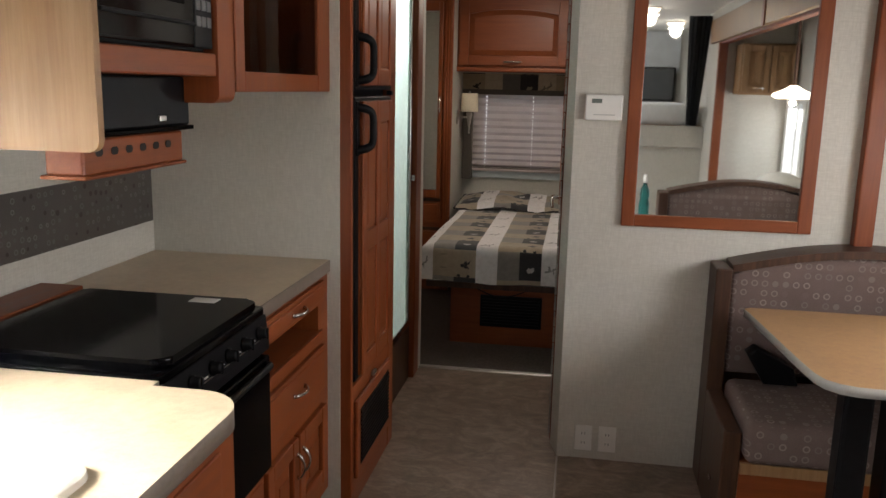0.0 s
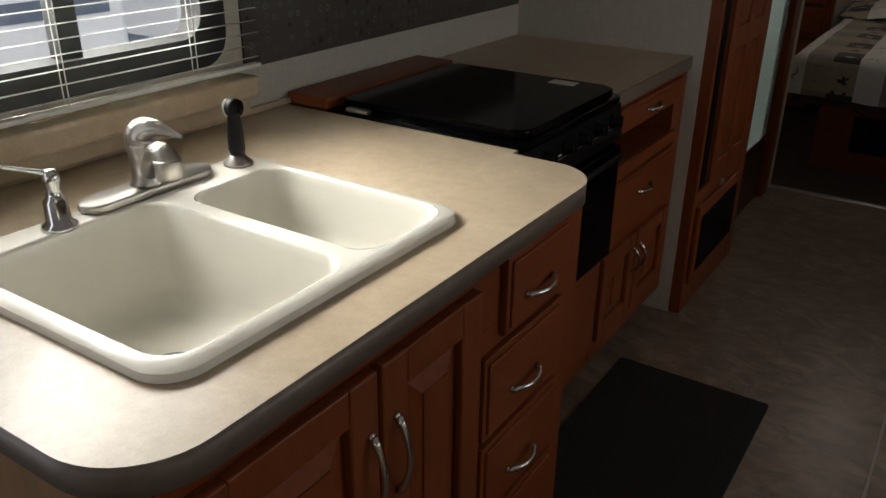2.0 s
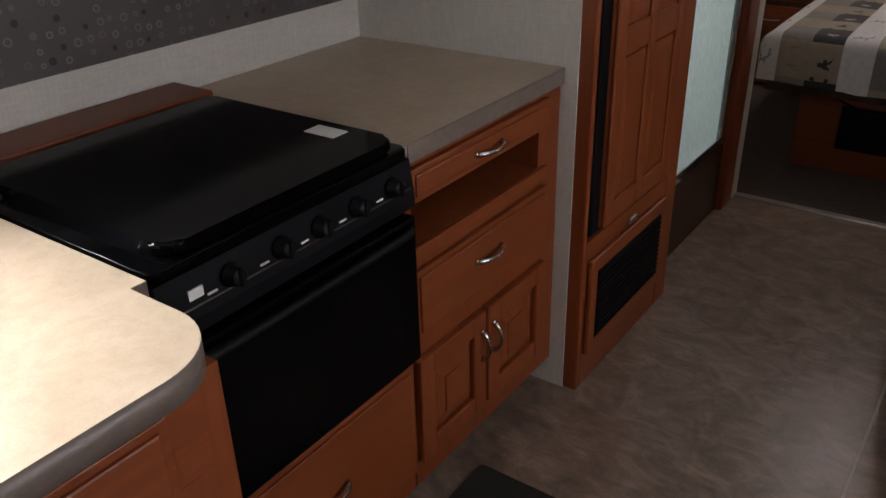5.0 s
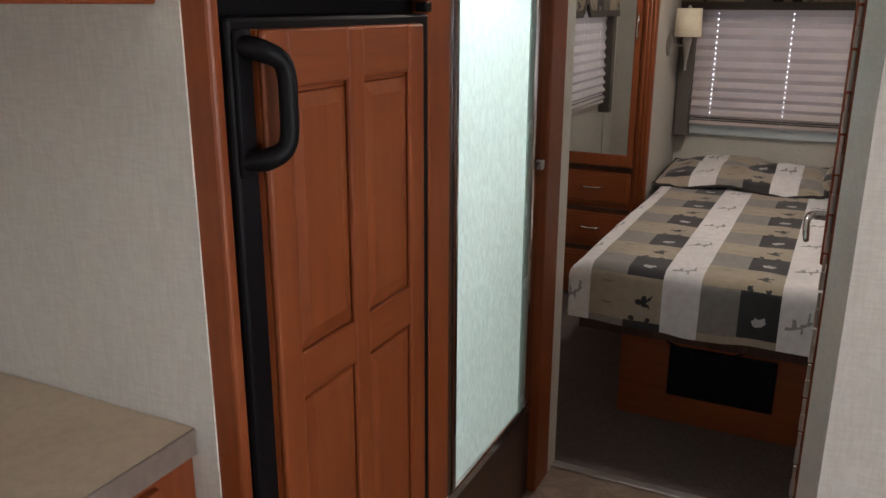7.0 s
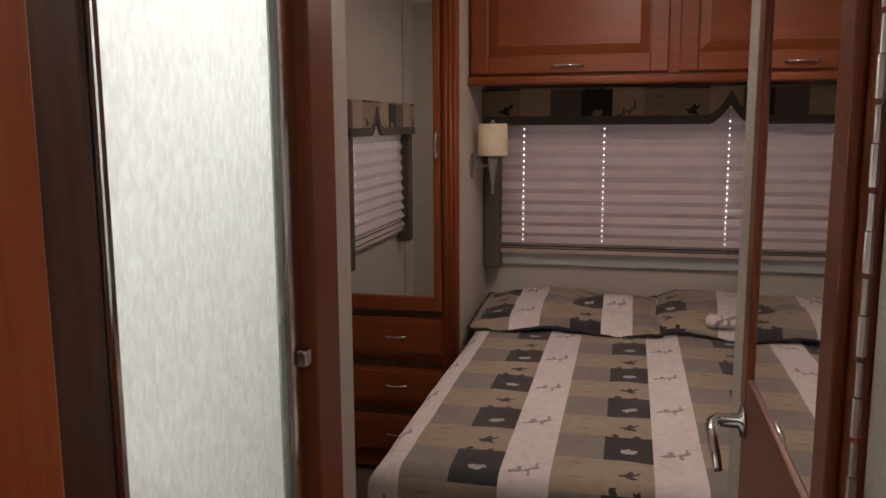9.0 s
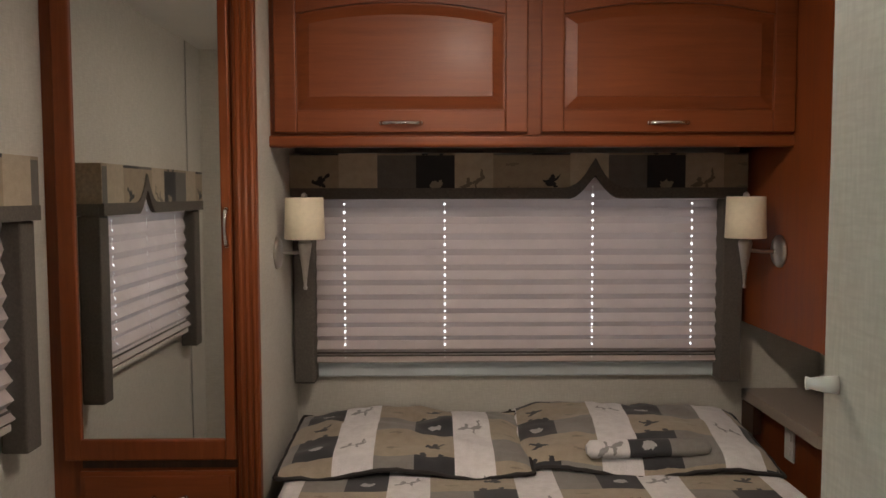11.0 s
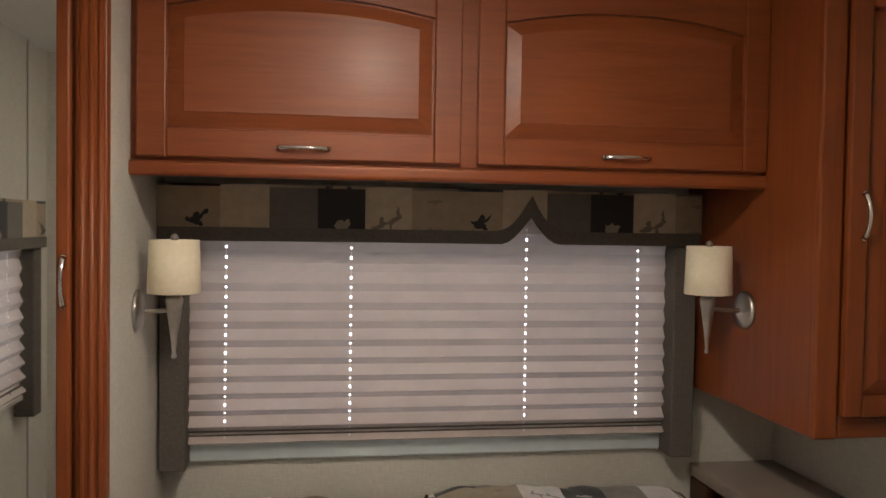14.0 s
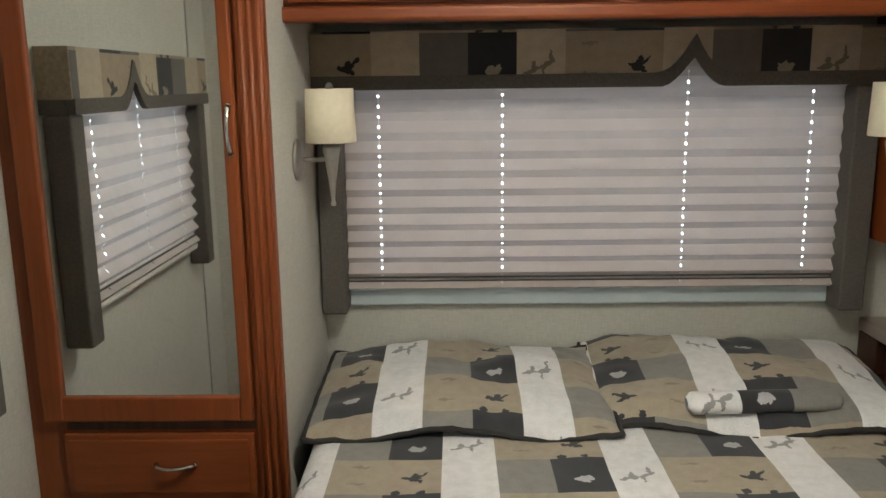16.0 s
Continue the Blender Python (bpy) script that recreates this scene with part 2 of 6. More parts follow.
def plain(name, color, rough=0.5, metal=0.0, vary=0.08, scale=8.0, bumpy=0.0, coat=0.0):
    mt, nt, b = material(name, rough, metal, color)
    n = noise_of(nt, coords(nt), scale, 5)
    lo, hi = tuple(max(0, k * (1 - vary)) for k in color), tuple(min(1, k * (1 + vary)) for k in color)
    nt.links.new(ramp(nt, n, [(0.3, lo), (0.7, hi)]), b.inputs["Base Color"])
    rough_of(nt, b, n, max(0.02, rough - 0.06), min(1, rough + 0.08))
    b.inputs["Coat Weight"].default_value = coat
    if bumpy:
        bump(nt, b, noise_of(nt, coords(nt), scale * 12, 3), bumpy, 0.001)
    return mt


ceiling_mat = plain("ceiling_board", (0.78, 0.78, 0.75), 0.7, 0, 0.03, 5, 0.15)
laminate_edge = plain("grey_brown_laminate_edge", (0.18, 0.142, 0.115), 0.4, 0, 0.12, 60)
black_enamel = plain("black_enamel", (0.0018, 0.0018, 0.0022), 0.10, 0, 0.2, 30)
for _m in (black_enamel,):
    _m.node_tree.nodes["Principled BSDF"].inputs["Specular IOR Level"].default_value = 0.07
black_plastic = plain("black_plastic", (0.004, 0.004, 0.005), 0.45, 0, 0.2, 40, 0.1)
black_plastic.node_tree.nodes["Principled BSDF"].inputs["Specular IOR Level"].default_value = 0.15
black_glass = plain("black_glass", (0.004, 0.004, 0.005), 0.08, 0, 0.2, 30)
chrome = plain("chrome", (0.72, 0.72, 0.72), 0.12, 1.0, 0.05, 20)
nickel = plain("brushed_nickel", (0.50, 0.48, 0.45), 0.3, 1.0, 0.08, 60)
sink_mat = plain("cream_acrylic", (0.82, 0.80, 0.72), 0.22, 0, 0.03, 6, 0, 0.3)
white_plastic = plain("white_plastic", (0.75, 0.74, 0.70), 0.4, 0, 0.04, 20)
rubber_mat = plain("dark_fibre_mat", (0.014, 0.012, 0.011), 0.95, 0, 0.35, 140, 0.6)
curtain_mat = plain("taupe_fabric", (0.105, 0.092, 0.078), 0.9, 0, 0.18, 130, 0.5)
# near-black colour that paints the shade inside the niche, slots and slits
shadow_void = plain("painted_recess_shade", (0.012, 0.010, 0.009), 0.8)
canvas_mat = plain("tan_canvas", (0.30, 0.24, 0.165), 0.9, 0, 0.2, 90, 0.4)
shade_mat = plain("cream_lamp_shade", (0.74, 0.66, 0.50), 0.7, 0, 0.05, 60, 0.2)
white_frame = plain("white_window_frame", (0.72, 0.72, 0.70), 0.45, 0, 0.04, 12)


def laminate():
    mt, nt, b = material("stone_look_laminate", 0.34)
    n1 = noise_of(nt, coords(nt), 7.0, 6, 0.6, 0.8)
    n2 = noise_of(nt, coords(nt), 45.0, 4)
    n3 = noise_of(nt, coords(nt), 260.0, 2)
    c = ramp(nt, n1, [(0.3, (0.50, 0.40, 0.28)), (0.55, (0.57, 0.465, 0.335)), (0.75, (0.62, 0.52, 0.385))])
    c = mix(nt, c, ramp(nt, n2, [(0.35, (0.86, 0.84, 0.80)), (0.6, (1, 1, 1))]), 0.6, "MULTIPLY")
    c = mix(nt, c, ramp(nt, n3, [(0.3, (0.85, 0.83, 0.8)), (0.6, (1, 1, 1))]), 0.4, "MULTIPLY")
    nt.links.new(c, b.inputs["Base Color"])
    rough_of(nt, b, n1, 0.28, 0.42)
    bump(nt, b, n3, 0.06, 0.0004)
    return mt


counter_mat = laminate()


def vinyl():
    mt, nt, b = material("slate_look_vinyl", 0.45)
    n1 = noise_of(nt, coords(nt, (1.0, 1.3, 1), (0, 0, 35)), 6.5, 7, 0.65, 1.4)
    n2 = noise_of(nt, coords(nt, (1, 3.0, 1), (0, 0, 50)), 14.0, 6, 0.7, 1.0)
    n3 = noise_of(nt, coords(nt), 110.0, 3)
    c = ramp(nt, n1, [(0.3, (0.135, 0.092, 0.068)), (0.5, (0.225, 0.163, 0.125)), (0.68, (0.335, 0.253, 0.20))])
    c = mix(nt, c, ramp(nt, n2, [(0.38, (0.66, 0.62, 0.58)), (0.62, (1.1, 1.08, 1.04))]), 0.6, "MULTIPLY")
    c = mix(nt, c, ramp(nt, n3, [(0.3, (0.8, 0.8, 0.8)), (0.6, (1, 1, 1))]), 0.5, "MULTIPLY")
    nt.links.new(c, b.inputs["Base Color"])
    rough_of(nt, b, n2, 0.26, 0.42)
    bump(nt, b, n2, 0.12, 0.001)
    return mt


floor_mat = vinyl()
carpet_mat = plain("brown_carpet", (0.10, 0.075, 0.065), 0.95, 0, 0.3, 90, 0.8)


def glass(name, rough=0.0, color=(1, 1, 1)):
    mt, nt, b = material(name, rough, 0, color)
    b.inputs["Transmission Weight"].default_value = 1.0
    b.inputs["IOR"].default_value = 1.45
    return mt


clear_glass = glass("window_glass", 0.0, (0.95, 0.97, 0.97))
smoked_glass = glass("smoked_glass", 0.0, (0.62, 0.56, 0.50))
smoked_glass.node_tree.nodes["Principled BSDF"].inputs["IOR"].default_value = 1.12
mirror_mat, _nt, _b = material("silvered_mirror", 0.02, 1.0, (0.82, 0.84, 0.83))


def ring_pattern(name, base, tones, cell, plane, rough=0.5, keep=0.45, weave=0.0, loose=0.0):
    """Small rings and discs printed on a plain ground; plane names the two world axes it lies in, loose scatters them."""
    mt, nt, b = material(name, rough)
    g = nt.nodes.new("ShaderNodeNewGeometry")
    sp = nt.nodes.new("ShaderNodeSeparateXYZ")
    nt.links.new(g.outputs["Position"], sp.inputs[0])
    u, v = (maths(nt, "DIVIDE", sp.outputs["XYZ".index(k)], cell) for k in plane)
    cb = nt.nodes.new("ShaderNodeCombineXYZ")
    nt.links.new(maths(nt, "FLOOR", u), cb.inputs[0])
    nt.links.new(maths(nt, "FLOOR", v), cb.inputs[1])
    wn1 = nt.nodes.new("ShaderNodeTexWhiteNoise")
    nt.links.new(cb.outputs[0], wn1.inputs["Vector"])
    pick = wn1.outputs["Value"]
    rnd = nt.nodes.new("ShaderNodeSeparateXYZ")
    nt.links.new(wn1.outputs["Color"], rnd.inputs[0])

    def off(w, k):
        shifted = maths(nt, "MULTIPLY", maths(nt, "SUBTRACT", rnd.outputs[k], 0.5), loose)
        return maths(nt, "ADD", maths(nt, "SUBTRACT", maths(nt, "FRACT", w), 0.5), shifted)

    d = maths(nt, "SQRT", maths(nt, "ADD", maths(nt, "POWER", off(u, 0), 2.0), maths(nt, "POWER", off(v, 1), 2.0)))
    size = maths(nt, "SUBTRACT", 0.31, maths(nt, "MULTIPLY", rnd.outputs[2], 0.5 * loose))
    ring = maths(nt, "LESS_THAN", maths(nt, "ABSOLUTE", maths(nt, "SUBTRACT", d, maths(nt, "MULTIPLY", size, 0.85))), 0.065)
    disc = maths(nt, "LESS_THAN", d, size)
    n1 = noise_of(nt, coords(nt), 9, 4)
    n2 = noise_of(nt, coords(nt), 240, 3)
    ground = mix(nt, ramp(nt, n1, [(0.3, tuple(0.82 * k for k in base)), (0.7, base)]), ramp(nt, n2, [(0.3, (0.75, 0.75, 0.75)), (0.65, (1, 1, 1))]), 0.6, "MULTIPLY")
    on = maths(nt, "LESS_THAN", pick, keep)
    dk = maths(nt, "GREATER_THAN", pick, 0.87)
    grey = maths(nt, "MULTIPLY", maths(nt, "GREATER_THAN", pick, 0.76), maths(nt, "LESS_THAN", pick, 0.82))
    tone = mix(nt, tuple(0.62 * k for k in tones[0]), tones[0], rnd.outputs[1])
    c = mix(nt, ground, tone, maths(nt, "MULTIPLY", ring, on))
    c = mix(nt, c, tones[1], maths(nt, "MULTIPLY", disc, dk))
    c = mix(nt, c, tuple(0.72 * k for k in tones[0]), maths(nt, "MULTIPLY", disc, grey))
    nt.links.new(c, b.inputs["Base Color"])
    bump(nt, b, n2, 0.15 + weave, 0.0008)
    return mt


splash_mat = ring_pattern("printed_splash_panel", (0.085, 0.074, 0.068), ((0.145, 0.15, 0.14), (0.030, 0.018, 0.015)), 0.027, "YZ", 0.35, 0.42, 0.0, 0.3)
SEAT = ((0.145, 0.100, 0.088), ((0.235, 0.185, 0.165), (0.13, 0.09, 0.08)))
seat_mat = ring_pattern("ring_print_upholstery", *SEAT, 0.036, "XZ", 0.9, 0.55, 0.4)
seat_top_mat = ring_pattern("ring_print_upholstery_seat", *SEAT, 0.036, "XY", 0.9, 0.55, 0.4)


def patchwork(name, white, grey, dark, beige):
    """Woven check of pale, grey, beige and dark squares with small woven motifs, laid out by the cloth's own UV in metres."""
    mt, nt, b = material(name, 0.88)
    uv = nt.nodes.new("ShaderNodeUVMap")
    cloth_uv = uv.outputs[0]
    ragged = nt.nodes.new("ShaderNodeTexNoise")
    ragged.inputs["Scale"].default_value, ragged.inputs["Detail"].default_value = 75, 3
    nt.links.new(cloth_uv, ragged.inputs["Vector"])
    sp, rg = nt.nodes.new("ShaderNodeSeparateXYZ"), nt.nodes.new("ShaderNodeSeparateXYZ")
    nt.links.new(cloth_uv, sp.inputs[0])
    nt.links.new(ragged.outputs["Color"], rg.inputs[0])
    u, v = maths(nt, "DIVIDE", sp.outputs[0], 0.1217), maths(nt, "DIVIDE", sp.outputs[1], 0.158)
    col, row = maths(nt, "FLOOR", u), maths(nt, "FLOOR", v)
    fu = maths(nt, "ADD", maths(nt, "FRACT", u), maths(nt, "MULTIPLY", maths(nt, "SUBTRACT", rg.outputs[0], 0.5), 0.16))
    fv = maths(nt, "ADD", maths(nt, "FRACT", v), maths(nt, "MULTIPLY", maths(nt, "SUBTRACT", rg.outputs[1], 0.5), 0.16))
    c3 = maths(nt, "FLOORED_MODULO", col, 3.0)
    par = maths(nt, "FLOORED_MODULO", maths(nt, "ADD", row, maths(nt, "FLOOR", maths(nt, "DIVIDE", col, 3.0))), 2.0)
    is0, is2 = maths(nt, "LESS_THAN", c3, 0.5), maths(nt, "GREATER_THAN", c3, 1.5)
    is1 = maths(nt, "SUBTRACT", 1.0, maths(nt, "ADD", is0, is2))
    on = maths(nt, "GREATER_THAN", par, 0.5)
    no = maths(nt, "SUBTRACT", 1.0, on)

    def blot(cx, cy, rx, ry, lean=0.0):
        x, y = maths(nt, "SUBTRACT", fu, cx), maths(nt, "SUBTRACT", fv, cy)
        y = maths(nt, "SUBTRACT", y, maths(nt, "MULTIPLY", x, lean))
        q = maths(nt, "ADD", maths(nt, "POWER", maths(nt, "DIVIDE", x, rx), 2.0), maths(nt, "POWER", maths(nt, "DIVIDE", y, ry), 2.0))
        return maths(nt, "LESS_THAN", q, 1.0)

    def any_of(*shapes):
        out = shapes[0]
        for k in shapes[1:]:
            out = maths(nt, "MAXIMUM", out, k)
        return out

    c = mix(nt, beige, white, is0)
    c = mix(nt, c, grey, maths(nt, "MULTIPLY", is1, on))
    dk = maths(nt, "MULTIPLY", is2, on)
    c = mix(nt, c, dark, dk)
    pair = any_of(blot(0.30, 0.36, 0.17, 0.045, 0.25), blot(0.62, 0.46, 0.16, 0.045, 0.5), blot(0.70, 0.58, 0.035, 0.14, 0), blot(0.56, 0.34, 0.03, 0.10, 0), blot(0.36, 0.46, 0.05, 0.08, 0))
    dash = any_of(blot(0.5, 0.80, 0.17, 0.028), blot(0.5, 0.30, 0.17, 0.028))
    bird = any_of(blot(0.48, 0.40, 0.20, 0.055, -0.3), blot(0.52, 0.49, 0.07, 0.09, 0.5), blot(0.64, 0.50, 0.12, 0.04, 0.8), blot(0.22, 0.05, 0.08, 0.06), blot(0.66, 0.04, 0.07, 0.05))
    bear = any_of(blot(0.50, 0.36, 0.16, 0.085), blot(0.63, 0.40, 0.06, 0.06))
    c = mix(nt, c, tuple(0.32 * k for k in white), maths(nt, "MULTIPLY", maths(nt, "MULTIPLY", pair, 0.85), maths(nt, "MULTIPLY", is0, no)))
    c = mix(nt, c, tuple(0.35 * k for k in beige), maths(nt, "MULTIPLY", maths(nt, "MULTIPLY", dash, 0.45), maths(nt, "MULTIPLY", is1, no)))
    c = mix(nt, c, dark, maths(nt, "MULTIPLY", bird, maths(nt, "MULTIPLY", is2, no)))
    c = mix(nt, c, tuple(0.62 * k for k in white), maths(nt, "MULTIPLY", bear, dk))
    fine = noise_of(nt, cloth_uv, 420, 2)
    weave = noise_of(nt, cloth_uv, 38, 4)
    soil = noise_of(nt, cloth_uv, 5, 3)
    c = mix(nt, c, ramp(nt, fine, [(0.3, (0.72, 0.72, 0.72)), (0.62, (1.04, 1.04, 1.04))]), 0.7, "MULTIPLY")
    c = mix(nt, c, ramp(nt, weave, [(0.35, (0.84, 0.83, 0.82)), (0.62, (1, 1, 1))]), 0.7, "MULTIPLY")
    c = mix(nt, c, ramp(nt, soil, [(0.3, (0.86, 0.86, 0.88)), (0.7, (1, 1, 1))]), 0.8, "MULTIPLY")
    nt.links.new(c, b.inputs["Base Color"])
    b.inputs["Sheen Weight"].default_value = 0.15
    bump(nt, b, fine, 0.3, 0.001)
    return mt


fabric_mat = patchwork("lodge_check_fabric", (0.80, 0.775, 0.77), (0.265, 0.25, 0.23), (0.04, 0.04, 0.044), (0.40, 0.335, 0.25))
# creamier check, also darkened for the shade under the overhead cabinet
valance_mat = patchwork("lodge_check_shaded_valance_fabric", (0.46, 0.38, 0.275), (0.135, 0.12, 0.105), (0.020, 0.019, 0.020), (0.34, 0.27, 0.185))


def see_through(name, color, share, rough=0.8, line=0.0):
    """Cloth or frosted glass that lets light through: share of it transmitted."""
    mt, nt, b = material(name, rough, 0, color)
    out = nt.nodes["Material Output"]
    tr, mx = nt.nodes.new("ShaderNodeBsdfTranslucent"), nt.nodes.new("ShaderNodeMixShader")
    n = noise_of(nt, coords(nt, (1, 1, 0.45 if line else 0.7)), 80 if line else 9, 3, 0.5, 0.8)
    lo = tuple(k * (0.86 if line else 0.94) for k in color)
    c = ramp(nt, n, [(0.35, lo), (0.65, color)])
    nt.links.new(c, b.inputs["Base Color"])
    nt.links.new(c, tr.inputs[0])
    if line:
        bump(nt, b, n, line, 0.003)
    mx.inputs[0].default_value = share
    nt.links.new(b.outputs[0], mx.inputs[1])
    nt.links.new(tr.outputs[0], mx.inputs[2])
    nt.links.new(mx.outputs[0], out.inputs[0])
    return mt


blind_mat = see_through("pleated_shade_cloth", (0.50, 0.43, 0.405), 0.07)
rain_glass = see_through("rain_textured_glass", (0.80, 0.855, 0.82), 0.6, 0.22, 1.0)
slat_mat = plain("white_aluminium_slat", (0.78, 0.78, 0.75), 0.4, 0, 0.03, 30)
acrylic_white = plain("white_shower_wall", (0.8, 0.82, 0.8), 0.35, 0, 0.03, 5)


def glowing(name, color, strength):
    mt, nt, b = material(name, 0.5, 0, (0.8, 0.8, 0.8))
    b.inputs["Emission Color"].default_value = (*color, 1)
    b.inputs["Emission Strength"].default_value = strength
    return mt


lamp_glow = glowing("lit_lamp_diffuser", (1.0, 0.80, 0.58), 3.0)

# ---- the place ----
XL, XR, YB, YF, ZC = -1.21, 1.245, -3.2, 6.40, 2.13
KW = 2.565   # end wall of the galley
PY = 3.18    # partition with the mirror
CX = 0.172   # passage side of the bathroom wall
TH = 4.155   # bedroom threshold
SX = -0.595  # shower front

setting("floor", box(1.296, SLX + 0.05, -0.40, PY + 0.04, -0.06, 0.0, bm=box(-1.3, 1.296, YB - 0.05, 4.13, -0.06, 0.0)), floor_mat, "brown slate-look vinyl floor of the living area", "floor")
setting("trim_floor_seam", box(0.197, 0.205, 1.7, PY - 0.006, 0.0, 0.003, 0.001), plain("seam_strip", (0.36, 0.31, 0.28), 0.4), "thin pale seam strip in the vinyl floor", "trim")
setting("floor_bedroom", box(-1.33, 1.35, 4.13, YF + 0.06, -0.06, 0.004), carpet_mat, "short brown bedroom carpet", "carpet")
setting("trim_threshold", box(SX, CX, 4.115, 4.15, 0.0, 0.009, 0.003), nickel, "bright metal threshold strip at the bedroom", "threshold")
setting("ceiling", box(-1.33, SLX + 0.1, YB - 0.05, YF + 0.06, ZC, ZC + 0.05), ceiling_mat, "white ceiling board", "ceiling")


def wall_x(name, x0, x1, y0, y1, holes, label, z0=0.0, z1=ZC, mat=wall_mat):
    """A wall along y with openings (y0, y1, z0, z1)."""
    bm = bmesh.new()
    edge = y0
    for a, b, c, d in sorted(holes):
        box(x0, x1, edge, a, z0, z1, bm=bm)
        if c > z0:
            box(x0, x1, a, b, z0, c, bm=bm)
        box(x0, x1, a, b, d, z1, bm=bm)
        edge = b
    box(x0, x1, edge, y1, z0, z1, bm=bm)
    return setting(name, bm, mat, label, "wall")


def wall_y(name, y0, y1, x0, x1, holes, label, z0=0.0, z1=ZC, mat=wall_mat):
    bm = bmesh.new()
    edge = x0
    for a, b, c, d in sorted(holes):
        box(edge, a, y0, y1, z0, z1, bm=bm)
        if c > z0:
            box(a, b, y0, y1, z0, c, bm=bm)
        box(a, b, y0, y1, d, z1, bm=bm)
        edge = b
    box(edge, x1, y0, y1, z0, z1, bm=bm)
    return setting(name, bm, mat, label, "wall")


WIN_SINK = (0.47, 1.19, 1.06, 1.72)
XB = -1.265  # bedroom side wall
WIN_BL = (4.56, 5.42, 0.88, 1.46)
WIN_BR = (4.5, 5.36, 0.86, 1.43)
WIN_F = (-0.58, 0.85, 0.86, 1.5)
wall_x("wall_left", XL - 0.06, XL, YB, TH - 0.031, [(-0.72, -0.12, 0.0, 1.9), WIN_SINK], "beige woven-look wallboard along the galley")
wall_x("wall_left_bedroom", XB - 0.06, XB, TH - 0.03, YF, [WIN_BL], "beige woven-look wallboard beside the bed")
wall_x("wall_right_bedroom", XR, XR + 0.05, PY + 0.04, YF, [WIN_BR], "beige woven-look wallboard beside the bed")
wall_x("wall_right_rear", XR, XR + 0.05, YB, -0.40, [(-2.2, -1.6, 1.36, 1.68)], "beige woven-look wallboard by the entry")
wall_y("wall_front", YF, YF + 0.06, XB - 0.06, XR + 0.05, [WIN_F], "beige wallboard at the head of the bed")
# the opening is unseen, added to let the cab fill lamp in
wall_y("wall_rear", YB - 0.05, YB, XL - 0.06, XR + 0.05, [(-0.9, -0.1, 1.45, 1.75)], "beige wallboard at the cab end")
wall_y("wall_partition", PY, PY + 0.04, 0.24, XR, [], "beige woven-look partition under a framed mirror")
wall_x("wall_passage_right", CX, CX + 0.03, 3.30, TH, [(3.305, 3.965, 0.0, 1.96)], "beige bathroom wall along the passage")
wall_y("wall_galley_end", KW, KW + 0.022, XL, -0.545, [], "beige wallboard between worktop and refrigerator")
wall_y("wall_bath_back", TH - 0.03, TH, CX + 0.03, XR, [], "beige wallboard at the foot of the bed")
wall_y("wall_shower_back", TH - 0.03, TH, XB, SX, [], "beige wallboard behind the shower")
wall_x("wall_slide", SLX, SLX + 0.05, -0.35, PY, [(-0.32, 0.2, 0.82, 1.47), (1.5, 2.6, 1.0, 1.6)], "beige outer wall of the dinette slide-out")
wall_y("wall_slide_near", -0.40, -0.35, XR, SLX + 0.05, [], "beige end wall of the dinette slide-out")
wall_y("wall_slide_far", PY, PY + 0.04, XR, SLX + 0.05, [], "beige end wall beside the dinette bench")
wall_x("wall_slide_header", XR, XR + 0.05, -0.35, PY, [], "beige fascia over the slide-out opening", 1.9, ZC)
setting("trim_slide_fascia", box(XR - 0.035, XR - 0.002, -0.62, PY - 0.002, 1.87, 2.05, 0.006), wood_pale, "pale wood fascia board above the slide-out", "trim")
setting("trim_fascia_block", box(XR - 0.043, XR - 0.035, 1.33, 1.39, 1.865, 2.055, 0.002), wood_v, "cherry wood cover block on the fascia", "trim")
setting("trim_slide_far", box(XR - 0.012, XR + 0.055, PY - 0.05, PY - 0.002, 0.0, 1.9, 0.006), wood_v, "cherry wood casing of the slide-out opening", "trim")
setting("trim_slide_near", box(XR - 0.012, XR + 0.055, -0.345, -0.295, 0.0, 1.868, 0.006), wood_v, "cherry wood casing of the slide-out opening", "trim")
setting("trim_slide_top", box(XR - 0.001, XR + 0.055, -0.295, PY - 0.05, 1.855, 1.899, 0.006), wood_y, "cherry wood head casing of the slide-out", "trim")
setting("wall_passage_corner", prism([(0.2, PY - 0.004), (0.24, PY - 0.004), (0.24, 3.30), (CX - 0.004, 3.30)], 0.0, ZC), wall_mat, "beige splayed wall end at the passage", "wall")

bm = box(XL - 0.065, XL + 0.012, -0.76, -0.721, 0.0, 1.94, 0.004)
box(XL - 0.065, XL + 0.012, -0.119, -0.08, 0.0, 1.94, 0.004, 2, bm)
box(XL - 0.065, XL + 0.012, -0.721, -0.119, 1.901, 1.94, 0.004, 2, bm)
setting("trim_entry", bm, white_frame, "white frame of the open entry doorway", "trim")

# ---- the lot outside ----
asphalt = plain("lot_concrete", (0.55, 0.54, 0.52), 0.9, 0, 0.2, 0.8, 0.4)
gel_white = plain("white_gelcoat", (0.78, 0.78, 0.77), 0.35, 0, 0.04, 1.5)
bm = bmesh.new()
bmesh.ops.create_grid(bm, x_segments=2, y_segments=2, size=400, matrix=Matrix.Translation((0, 0, -0.85)))
setting("ground", bm, asphalt, "pale sunlit concrete of the sales lot", "ground")


